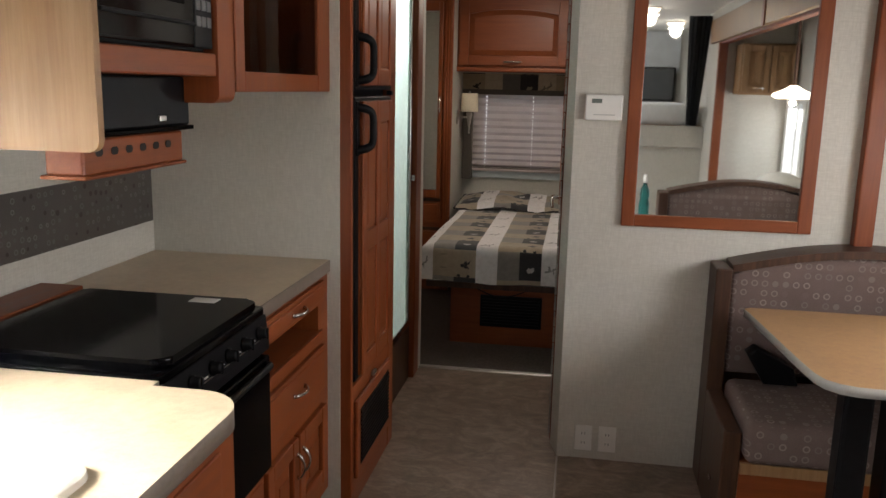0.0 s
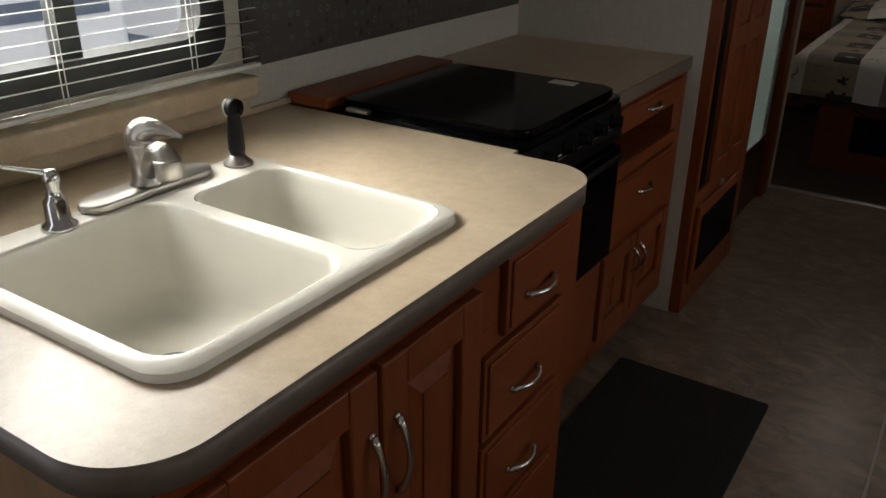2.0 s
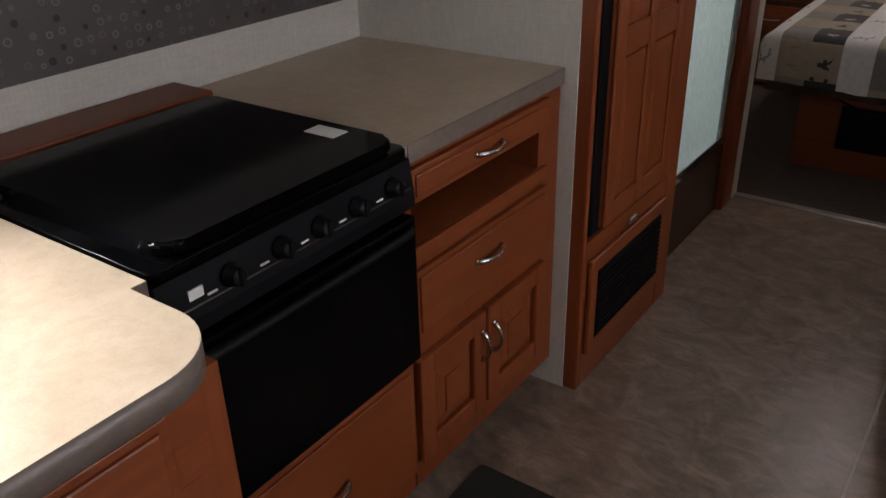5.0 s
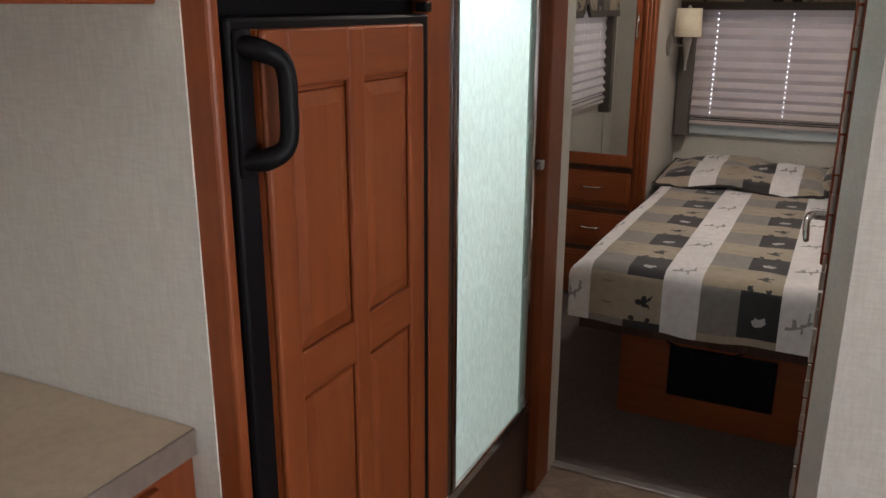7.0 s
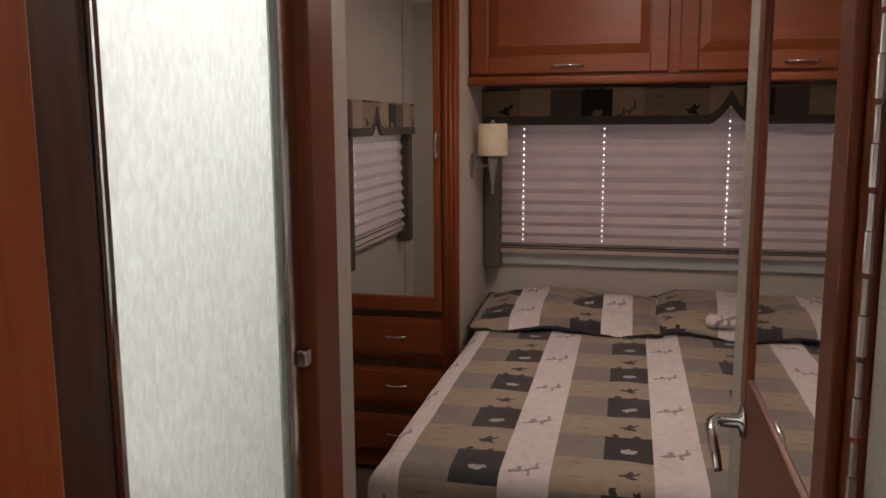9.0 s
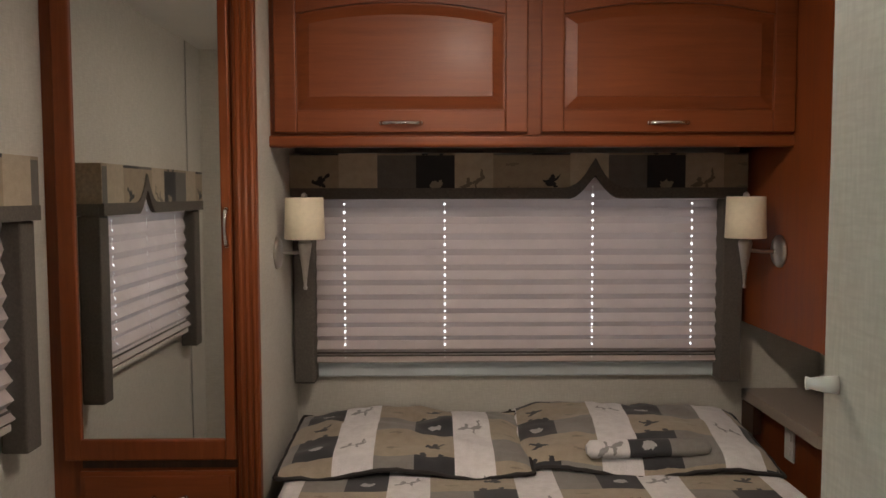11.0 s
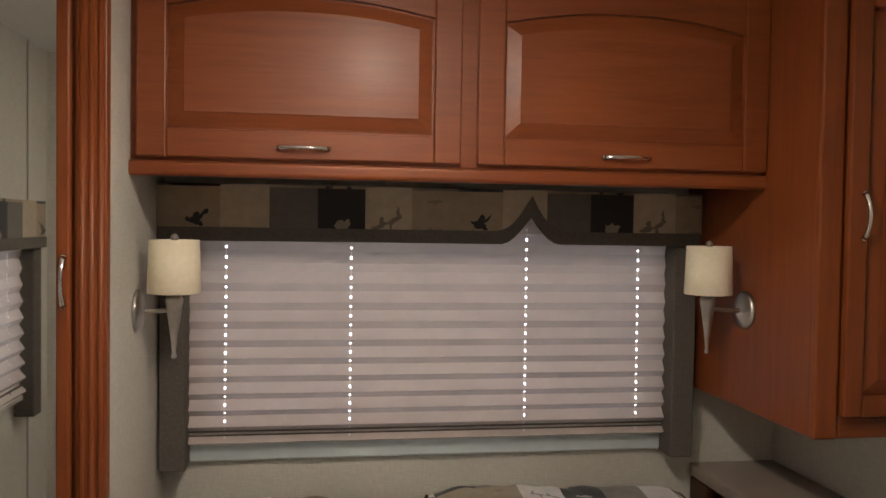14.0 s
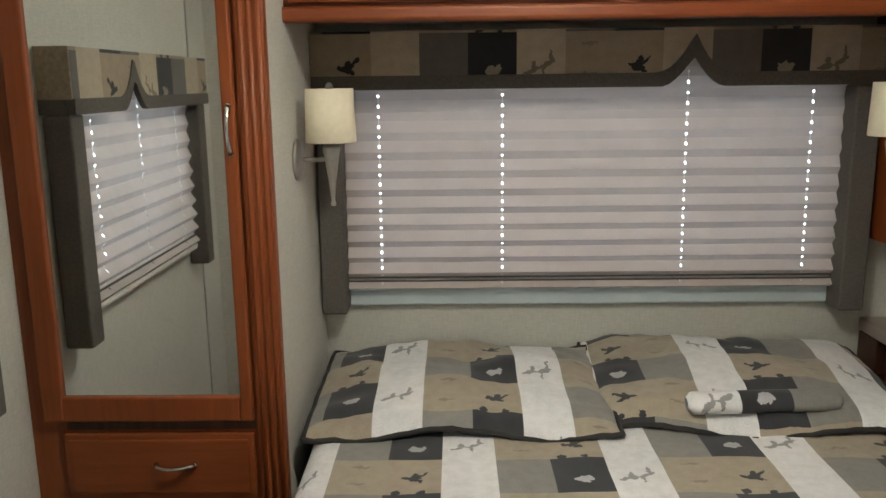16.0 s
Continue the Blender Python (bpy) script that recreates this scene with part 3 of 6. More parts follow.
def parked_trailer(x, y, length, label):
    t = thing("parked_trailer", (x, y, -0.85), label, "trailer", "trailers on the lot")
    part("body", prism(rounded(x - 1.2, x + 1.2, y, y + length, 0.12), -0.35, 2.2, bevel=0.06), gel_white, t)
    for k in range(int(length // 1.6)):
        part("window", box(x + 1.195, x + 1.215, y + 0.5 + 1.6 * k, y + 1.15 + 1.6 * k, 0.9, 1.6, 0.008), black_glass, t, "dark tinted window")
    part("stripe", box(x + 1.198, x + 1.206, y + 0.2, y + length - 0.2, 0.35, 0.5), plain("blue_grey_stripe", (0.12, 0.15, 0.2), 0.4), t)
    for wy in (length * 0.5, length * 0.5 + 0.85):
        part("wheel", cyl((x + 0.95, y + wy, -0.52), (x + 1.19, y + wy, -0.52), 0.33), black_plastic, t)
    return t


parked_trailer(-7.2, -2.5, 7.0, "white travel trailer with dark windows on the lot")
parked_trailer(-8.6, 6.2, 7.0, "white travel trailer with dark windows on the lot")

# ---- cabinet fittings ----


def bow_handle(parent, axis, at, length=0.095, upright=False, mat=chrome):
    """A curved bar pull with flat feet; at is its middle on the front."""
    pts, rad = [], []
    for i in range(13):
        s = i / 12
        along = (s - 0.5) * length
        out = 0.004 + 0.020 * math.sin(math.pi * s) ** 0.8
        pts.append((0, along, out) if upright else (along, 0, out))
        rad.append(0.0046 + 0.0026 * abs(2 * s - 1) ** 3)
    bm = tube(pts, rad, 8)
    for s in (-0.5, 0.5):
        c = (0, s * length, 0.0) if upright else (s * length, 0, 0.0)
        cyl(c, (c[0], c[1], 0.006), 0.0075, 0.006, 12, bm)
    return part("handle", on_front(bm, axis, at), mat, parent, "curved chrome pull", True)


def knob(parent, axis, at):
    return part("handle", on_front(lathe([(0.007, 0), (0.006, 0.01), (0.015, 0.016), (0.016, 0.022), (0.010, 0.027)], (0, 0, 0)), axis, at), chrome, parent, "round chrome knob", True)


def panel_door(parent, axis, at, w, h, mat, rail=0.055, arch=0.0, top_rail=None, name="door"):
    """A framed door with a raised panel, at its middle on the carcass front."""
    top_rail = top_rail or rail
    iw, ih0, ih1 = w / 2 - rail, -h / 2 + rail, h / 2 - top_rail
    d = part(name, on_front(box(-w / 2, w / 2, -h / 2, h / 2, 0.001, 0.004), axis, at), mat, parent)
    for a, b in ((-w / 2, -iw), (iw, w / 2)):
        part("stile", on_front(box(a, b, -h / 2, h / 2, 0.0035, 0.0205, 0.004), axis, at), mat, d)
    part("rail", on_front(box(-iw, iw, -h / 2, ih0, 0.0035, 0.0195, 0.004), axis, at), mat, d)

    def top(x, inset=0.0):
        if not arch:
            return ih1 - inset
        s = min(1.0, abs(x) / (iw * 0.92))
        return ih1 - arch * (0.25 + 0.75 * s ** 2.2 if s < 1 else 1.12) - inset

    xs = [-iw + 2 * iw * i / 24 for i in range(25)] if arch else [-iw, iw]
    part("rail", on_front(prism([(x, top(x)) for x in xs] + [(iw, h / 2 - 0.0005), (-iw, h / 2 - 0.0005)], 0.0035, 0.0195, None, None, 0.003), axis, at), mat, d)
    g = 0.006
    px = iw - g
    xs = [px - 2 * px * i / 24 for i in range(25)] if arch else [px, -px]
    bp = bmesh.new()
    outer = [(-px, ih0 + g), (px, ih0 + g)] + [(x, top(x, g)) for x in xs]
    cy = (ih0 + ih1) / 2
    fx, fy = (px - 0.034) / px, (ih1 - ih0 - 2 * g - 0.068) / (ih1 - ih0 - 2 * g)
    rings = []
    for sx, sy, z in ((1, 1, 0.004), (1, 1, 0.006), (fx, fy, 0.0165), (fx, fy, 0.0195)):
        rings.append([bp.verts.new((x * sx, cy + (y - cy) * sy, z)) for x, y in outer])
    n = len(outer)
    for a, b in zip(rings, rings[1:]):
        for i in range(n):
            bp.faces.new((a[i], a[(i + 1) % n], b[(i + 1) % n], b[i]))
    bp.faces.new(rings[-1])
    part("panel", on_front(bp, axis, at), mat, d)
    return d


def slab_drawer(parent, axis, at, w, h, mat):
    bm = box(-w / 2, w / 2, -h / 2, h / 2, 0.001, 0.014, 0.002)
    m = 0.012
    box(-w / 2 + m, w / 2 - m, -h / 2 + m, h / 2 - m, 0.012, 0.019, 0.004, 2, bm)
    return part("drawer", on_front(bm, axis, at), mat, parent)


# ---- galley: worktop, sink unit ----
CFX, FFX = -0.390, -0.589  # fronts of the sink unit and of the unit beyond the range
unit = thing("sink_cabinet", (-0.8, 0.85, 0), "cherry wood sink cabinet with two doors and four drawers", "cabinet", "galley cabinets")
part("body", box(XL + 0.002, CFX, 0.33, 1.318, 0.09, 0.735), wood_v, unit)
part("apron", box(CFX - 0.03, CFX, 0.33, 1.318, 0.7355, 0.869), wood_y, unit)
part("side_panel", box(XL + 0.002, CFX - 0.03, 0.33, 0.35, 0.7355, 0.869), wood_v, unit)
part("side_panel", box(XL + 0.002, CFX - 0.03, 1.30, 1.318, 0.7355, 0.869), wood_v, unit)
part("toe_kick", box(XL + 0.002, CFX - 0.06, 0.34, 1.31, 0.0, 0.09), wood_dark, unit)
part("end_panel", box(XL + 0.002, CFX - 0.004, 0.322, 0.3295, 0.0, 0.869, 0.002), wood_pale, unit, "pale maple veneer end panel")
for y0, y1, hy in ((0.345, 0.664, 0.645), (0.674, 0.935, 0.702)):
    d = panel_door(unit, "+x", (CFX, (y0 + y1) / 2, 0.49), y1 - y0, 0.69, wood_v, 0.058)
    bow_handle(d, "+x", (CFX + 0.02, hy, 0.675), 0.13, True)
for y0, y1, z0, z1 in ((1.024, 1.260, 0.705, 0.855), (0.957, 1.250, 0.522, 0.690), (0.957, 1.250, 0.345, 0.507), (0.957, 1.250, 0.145, 0.33)):
    d = slab_drawer(unit, "+x", (CFX, (y0 + y1) / 2, (z0 + z1) / 2), y1 - y0, z1 - z0, wood_y)
    bow_handle(d, "+x", (CFX + 0.019, (y0 + y1) / 2 - 0.01, (z0 + z1) / 2 - 0.015), 0.095)

SINK = (-0.975, -0.455, 0.405, 1.022)
BOWL1 = (-0.912, -0.480, 0.430, 0.757)
BOWL2 = (-0.872, -0.478, 0.785, 1.0)


def slab_with_hole(outline, hole, z0, z1, mat_top, mat_edge, name, parent):
    """A worktop of an outline with a rounded hole; its rim gets the edge band."""
    bm = bmesh.new()
    loops = []
    for z in (z0, z1):
        lo = [bm.verts.new((x, y, z)) for x, y in outline]
        li = [bm.verts.new((x, y, z)) for x, y in hole] if hole else []
        loops.append((lo, li))
        es = [bm.edges.new((a, b)) for a, b in zip(lo, lo[1:] + lo[:1])]
        if li:
            es += [bm.edges.new((a, b)) for a, b in zip(li, li[1:] + li[:1])]
        bmesh.ops.triangle_fill(bm, use_beauty=True, edges=es)
    side = []
    for k in range(2 if hole else 1):
        a, b = loops[0][k], loops[1][k]
        for i in range(len(a)):
            f = bm.faces.new((a[i], a[(i + 1) % len(a)], b[(i + 1) % len(b)], b[i]))
            side.append(f)
    for f in side:
        f.material_index = 1
        f.smooth = True
    return part(name, bm, [mat_top, mat_edge], parent)


top = thing("worktop_sink", (-0.8, 0.85, 0.87), "speckled tan laminate worktop with rounded corner around the sink", "worktop")
outline = [(XL + 0.003, 1.382), (XL + 0.003, 0.275)]
r1, r2, wx = 0.11, 0.10, -0.360
outline += [(wx - r1 + r1 * math.cos(radians(a)), 0.275 + r1 + r1 * math.sin(radians(a))) for a in range(-90, 1, 9)]
outline += [(wx - r2 + r2 * math.cos(radians(a)), 1.360 - r2 + r2 * math.sin(radians(a))) for a in range(0, 91, 9)]
outline += [(-0.560, 1.360), (-0.560, 1.384)]
hole = rounded(SINK[0] + 0.02, SINK[1] - 0.02, SINK[2] + 0.02, SINK[3] - 0.02, 0.05)
slab_with_hole(outline, hole, 0.870, 0.910, counter_mat, laminate_edge, "slab", top)
part("filler", box(-0.60, CFX - 0.005, 1.319, 1.352, 0.46, 0.869), wood_v, unit)
part("upstand", box(XL + 0.003, XL + 0.016, 0.275, 1.40, 0.911, 0.925, 0.002), counter_mat, top)

sink = thing("double_sink", (-0.71, 0.71, 0.9), "cream acrylic double-bowl kitchen sink set in the worktop", "sink")


def sink_rim():
    bm = bmesh.new()
    o0 = rounded(*SINK, 0.055, 8)
    o1 = rounded(SINK[0] + 0.012, SINK[1] - 0.012, SINK[2] + 0.012, SINK[3] - 0.012, 0.048, 8)
    h1 = rounded(*BOWL1, 0.05, 8)
    h2 = rounded(*BOWL2, 0.045, 8)
    a = [bm.verts.new((x, y, 0.9105)) for x, y in o0]
    am = [bm.verts.new((x * 0.85 + u * 0.15, y * 0.85 + w * 0.15, 0.921)) for (x, y), (u, w) in zip(o0, o1)]
    b = [bm.verts.new((x, y, 0.926)) for x, y in o1]
    n = len(a)
    for i in range(n):
        j = (i + 1) % n
        bm.faces.new((a[i], a[j], am[j], am[i]))
        bm.faces.new((am[i], am[j], b[j], b[i]))
    c, d = ([bm.verts.new((x, y, 0.926)) for x, y in h] for h in (h1, h2))
    es = []
    for loop in (b, c, d):
        es += [bm.edges.get((p, q)) or bm.edges.new((p, q)) for p, q in zip(loop, loop[1:] + loop[:1])]
    bmesh.ops.triangle_fill(bm, use_beauty=True, edges=es)
    return bm


part("rim", sink_rim(), sink_mat, sink, "", True).modifiers.new("edges", "EDGE_SPLIT").split_angle = radians(50)


def bowl(b4, depth, r):
    bm = bmesh.new()
    rings = []
    x0, x1, y0, y1 = b4
    steps = [(0.0, 0.0), (0.002, 0.001), (0.0045, 0.005), (0.006, 0.02)]
    steps += [(0.006 + 0.010 * k / 4, 0.02 + (depth - 0.06) * k / 4) for k in range(1, 5)]
    steps += [(0.016 + 0.04 * (1 - math.cos(radians(a))), depth - 0.04 + 0.04 * math.sin(radians(a))) for a in range(18, 91, 18)]
    for ins, dz in steps:
        rings.append([bm.verts.new((x, y, 0.926 - dz)) for x, y in rounded(x0 + ins, x1 - ins, y0 + ins, y1 - ins, max(0.02, r - ins * 0.2), 8)])
    n = len(rings[0])
    for a, b in zip(rings, rings[1:]):
        for i in range(n):
            bm.faces.new((a[i], a[(i + 1) % n], b[(i + 1) % n], b[i]))
    bm.faces.new(rings[-1])
    return bm


for b4, dep in ((BOWL1, 0.17), (BOWL2, 0.13)):
    bo = part("bowl", bowl(b4, dep, 0.05), sink_mat, sink, "", True)
    cx, cy = (b4[0] + b4[1]) / 2, (b4[2] + b4[3]) / 2
    part("drain", lathe([(0.04, 0), (0.042, 0.003), (0.034, 0.004), (0.03, 0.001)], (cx, cy, 0.926 - dep)), chrome, bo, "", True)

tap = thing("kitchen_faucet", (-0.945, 0.775, 0.926), "brushed nickel single-lever kitchen faucet on the sink", "faucet")
part("base_plate", prism(rounded(-0.975, -0.915, 0.645, 0.905, 0.03), 0.926, 0.940, bevel=0.004), nickel, tap, "", True)
part("body", lathe([(0.029, 0), (0.027, 0.008), (0.0245, 0.016), (0.024, 0.045), (0.0255, 0.06), (0.026, 0.068), (0.022, 0.078)], (-0.945, 0.775, 0.939)), nickel, tap, "", True)
spout = part("spout", tube([(-0.942, 0.774, 0.952), (-0.925, 0.770, 0.975), (-0.905, 0.765, 0.998), (-0.885, 0.760, 1.010), (-0.868, 0.757, 1.008), (-0.860, 0.755, 0.996)], [0.017, 0.016, 0.016, 0.018, 0.020, 0.020], 16), nickel, tap, "", True)
part("aerator", lathe([(0.0215, 0), (0.0225, 0.004), (0.0215, 0.028), (0.019, 0.034), (0.014, 0.035)], (-0.860, 0.755, 1.004), (0.08, -0.02, -1)), nickel, spout, "", True)
part("lever", tube([(-0.947, 0.772, 1.000), (-0.946, 0.772, 1.024), (-0.934, 0.776, 1.036), (-0.912, 0.783, 1.040), (-0.888, 0.790, 1.034), (-0.868, 0.796, 1.029)], [0.0265, 0.0265, 0.021, 0.014, 0.007, 0.003], 16, None, 0.8), nickel, tap, "", True)
spray = thing("side_sprayer", (-0.925, 0.962, 0.926), "black pull-out side sprayer in a nickel collar", "sprayer")
part("collar", lathe([(0.027, 0), (0.026, 0.006), (0.018, 0.014), (0.014, 0.02)], (-0.925, 0.962, 0.926)), nickel, spray, "", True)
part("wand", lathe([(0.012, 0.0), (0.0155, 0.015), (0.015, 0.045), (0.012, 0.075), (0.0135, 0.09)], (-0.925, 0.962, 0.942), (0.03, -0.03, 1)), black_plastic, spray, "", True)
hd = part("head", lathe([(0.010, 0), (0.016, 0.004), (0.0175, 0.02), (0.0165, 0.028)], (-0.938, 0.957, 1.034), (1, 0.05, 0.05)), black_plastic, spray, "", True)
part("ring", lathe([(0.0178, 0), (0.0182, 0.002), (0.0178, 0.004)], (-0.930, 0.9574, 1.0345), (1, 0.05, 0.05)), nickel, hd, "thin nickel ring", True)
soap = thing("soap_dispenser", (-0.925, 0.595, 0.926), "chrome soap dispenser with a long spout", "dispenser")
part("base", lathe([(0.028, 0), (0.026, 0.006), (0.0185, 0.011), (0.018, 0.044), (0.0125, 0.05), (0.0105, 0.062), (0.013, 0.075), (0.012, 0.088), (0.006, 0.094)], (-0.925, 0.595, 0.926)), chrome, soap, "", True)
part("spout", tube([(-0.925, 0.595, 1.012), (-0.940, 0.560, 1.026), (-0.960, 0.515, 1.042)], [0.005, 0.0035, 0.003], 10), chrome, soap, "", True)

# ---- galley: range, drawer units ----
SF = -0.566
rg = thing("gas_range", (-0.85, 1.67, 0), "black enamelled range with folded cooktop cover", "stove")
part("body", box(-1.07, SF - 0.02, 1.392, 1.944, 0.46, 0.895, 0.004), black_enamel, rg)
part("cooktop", prism(rounded(-1.075, SF + 0.004, 1.390, 1.946, 0.02), 0.8955, 0.913, bevel=0.004), black_enamel, rg, "", True)
part("cover", prism(rounded(-1.06, SF - 0.004, 1.425, 1.925, [0.035, 0.012, 0.012, 0.035]), 0.915, 0.936, bevel=0.007, seg=3), black_enamel, rg, "folded black cooktop cover")
part("label", box(-0.735, -0.665, 1.86, 1.90, 0.9362, 0.9375), white_plastic, rg, "small white paper label")
part("hinge", box(-1.03, -0.965, 1.398, 1.42, 0.9135, 0.924, 0.004), nickel, rg, "grey metal hinge clip")
panel_pts = [(SF - 0.02, 0.80), (SF + 0.012, 0.80), (SF + 0.012, 0.822), (SF + 0.003, 0.892), (SF - 0.02, 0.894)]
bm = prism([(x, z) for x, z in panel_pts], -1.944, -1.392, None, Matrix(((1, 0, 0, 0), (0, 0, -1, 0), (0, 1, 0, 0), (0, 0, 0, 1))))
cpan = part("control_panel", bm, black_plastic, rg)
for ky in (1.515, 1.615, 1.70, 1.79, 1.885):
    kx, kz = SF + 0.008, 0.858
    kb = lathe([(0.019, 0), (0.018, 0.005), (0.0145, 0.008), (0.014, 0.02), (0.011, 0.023)], (kx, ky, kz), (1, 0, 0.12))
    part("knob", kb, black_plastic, cpan, "", True)
    part("grip", box(kx + 0.02, kx + 0.027, ky - 0.0035, ky + 0.0035, kz - 0.013, kz + 0.016, 0.002, 1), black_plastic, cpan)
    part("marking", box(kx + 0.0005, kx + 0.0028, ky - 0.045, ky - 0.028, kz - 0.012, kz - 0.009), white_plastic, cpan)
part("marking", box(SF + 0.006, SF + 0.009, 1.44, 1.465, 0.85, 0.866), white_plastic, cpan, "small white printed label")
part("trim_line", box(SF + 0.0085, SF + 0.0112, 1.42, 1.935, 0.838, 0.8405), nickel, cpan, "thin bright trim line")
od = part("oven_door", box(SF - 0.02, SF + 0.016, 1.396, 1.94, 0.465, 0.785, 0.006), black_enamel, rg, "black oven door")
part("door_handle", tube([(SF + 0.018, 1.42, 0.765), (SF + 0.03, 1.435, 0.768), (SF + 0.034, 1.48, 0.768), (SF + 0.034, 1.85, 0.768), (SF + 0.03, 1.90, 0.768), (SF + 0.018, 1.915, 0.765)], 0.009, 10), black_plastic, od, "", True)
strip = tagged(part("range_filler_board", box(XL + 0.003, -1.08, 1.392, 1.945, 0.9115, 0.938, 0.004), wood_y), "cherry wood filler board behind the range", "board")
part("support", box(XL + 0.003, -1.08, 1.392, 1.945, 0.46, 0.911), wood_dark, strip)

low = thing("range_drawer_unit", (-0.85, 1.67, 0), "cherry wood drawer unit below the range", "cabinet", "galley cabinets")
part("body", box(XL + 0.002, FFX, 1.325, 1.948, 0.09, 0.455), wood_v, low)
part("toe_kick", box(XL + 0.002, FFX - 0.07, 1.325, 1.948, 0.0, 0.09), wood_dark, low)
d = slab_drawer(low, "+x", (FFX, 1.665, 0.295), 0.55, 0.29, wood_y)
bow_handle(d, "+x", (FFX + 0.019, 1.665, 0.30), 0.10)

far = thing("drawer_cabinet", (-0.88, 2.28, 0), "cherry wood cabinet with drawers, open niche and two doors", "cabinet", "galley cabinets")
part("body", box(XL + 0.002, FFX, 1.952, KW - 0.002, 0.09, 0.69), wood_v, far)
part("stile", box(XL + 0.002, FFX, 1.952, 1.975, 0.6905, 0.868), wood_v, far)
part("stile", box(XL + 0.002, FFX, 2.465, KW - 0.002, 0.6905, 0.868), wood_v, far)
part("rail", box(XL + 0.002, FFX, 1.9755, 2.4645, 0.785, 0.868), wood_y, far)
# dark block in the open niche, stands in for its deep shade
part("niche_shade", box(XL + 0.02, -0.95, 1.976, 2.464, 0.691, 0.784), shadow_void, far)
part("toe_kick", box(XL + 0.002, FFX - 0.07, 1.95, KW - 0.002, 0.0, 0.09), wood_dark, far)
d = slab_drawer(far, "+x", (FFX, 2.226, 0.823), 0.53, 0.070, wood_y)
bow_handle(d, "+x", (FFX + 0.019, 2.22, 0.823), 0.095)
d = slab_drawer(far, "+x", (FFX, 2.226, 0.562), 0.53, 0.155, wood_y)
bow_handle(d, "+x", (FFX + 0.019, 2.22, 0.575), 0.095)
part("niche_trim", box(FFX, FFX + 0.012, 1.962, 2.49, 0.655, 0.69, 0.004), wood_y, far)
for y0, y1, ky in ((1.958, 2.209, 2.19), (2.221, 2.492, 2.24)):
    dd = panel_door(far, "+x", (FFX, (y0 + y1) / 2, 0.297), y1 - y0, 0.27, wood_v, 0.048)
    bow_handle(dd, "+x", (FFX + 0.02, ky, 0.345), 0.075, True)
top2 = thing("worktop_beyond_range", (-0.88, 2.25, 0.87), "speckled tan laminate worktop beside the refrigerator wall", "worktop")
slab_with_hole([(XL + 0.003, 1.95), (-0.588, 1.95), (-0.580, 1.958), (-0.580, KW - 0.002), (XL + 0.003, KW - 0.002)], None, 0.870, 0.910, counter_mat, laminate_edge, "slab", top2)
part("edge_band", box(-0.5795, -0.5775, 1.96, KW - 0.003, 0.871, 0.909, 0.0008), laminate_edge, top2, "grey-brown laminate edge band")

# splash panel, sill, window over the sink
tagged(part("splash_panel", box(XL + 0.001, XL + 0.006, 1.262, KW - 0.012, 1.016, 1.195), splash_mat), "dark grey splash strip printed with small rings", "backsplash", "", "structure")
tagged(part("window_sill_sink", box(XL + 0.001, XL + 0.068, 0.24, 1.245, 0.965, 1.012, 0.008, 3), counter_mat), "tan laminate ledge under the sink window", "window sill", "", "structure")
part("ledge_apron", box(XL + 0.001, XL + 0.04, 0.24, 1.238, 0.926, 0.9645, 0.004), counter_mat, bpy.data.objects["window_sill_sink"])


def window_unit(name, axis, at, w, h, frame_mat, label, mullion=None, depth=0.05, r=0.05, bar=0.045, proud=0.012):
    """A window in a wall: rounded frame, glass, an upright bar; at is the opening's middle on the inner wall face."""
    t = thing(name, at, label, "window", "", "structure")
    bm = bmesh.new()
    o = rounded(-w / 2 - 0.02, w / 2 + 0.02, -h / 2 - 0.02, h / 2 + 0.02, r + 0.02)
    i = rounded(-w / 2 + bar, w / 2 - bar, -h / 2 + bar, h / 2 - bar, r)
    rings = [[bm.verts.new((x, y, z)) for x, y in loop] for loop, z in ((o, -0.001 + 0.002), (o, proud), (i, proud), (i, -depth))]
    n = len(o)
    for a, b in zip(rings, rings[1:]):
        for k in range(n):
            bm.faces.new((a[k], a[(k + 1) % n], b[(k + 1) % n], b[k]))
    part("window_frame", on_front(bm, axis, at), frame_mat, t)
    if mullion is not None:
        part("mullion", on_front(box(mullion - 0.022, mullion + 0.022, -h / 2 + bar * 0.6, h / 2 - bar * 0.6, -depth * 0.9, -0.004, 0.004), axis, at), frame_mat, t)
    g = part("pane", on_front(box(-w / 2 + bar * 0.5, w / 2 - bar * 0.5, -h / 2 + bar * 0.5, h / 2 - bar * 0.5, -depth, -depth + 0.004), axis, at), clear_glass, t)
    g.visible_shadow = False
    return t


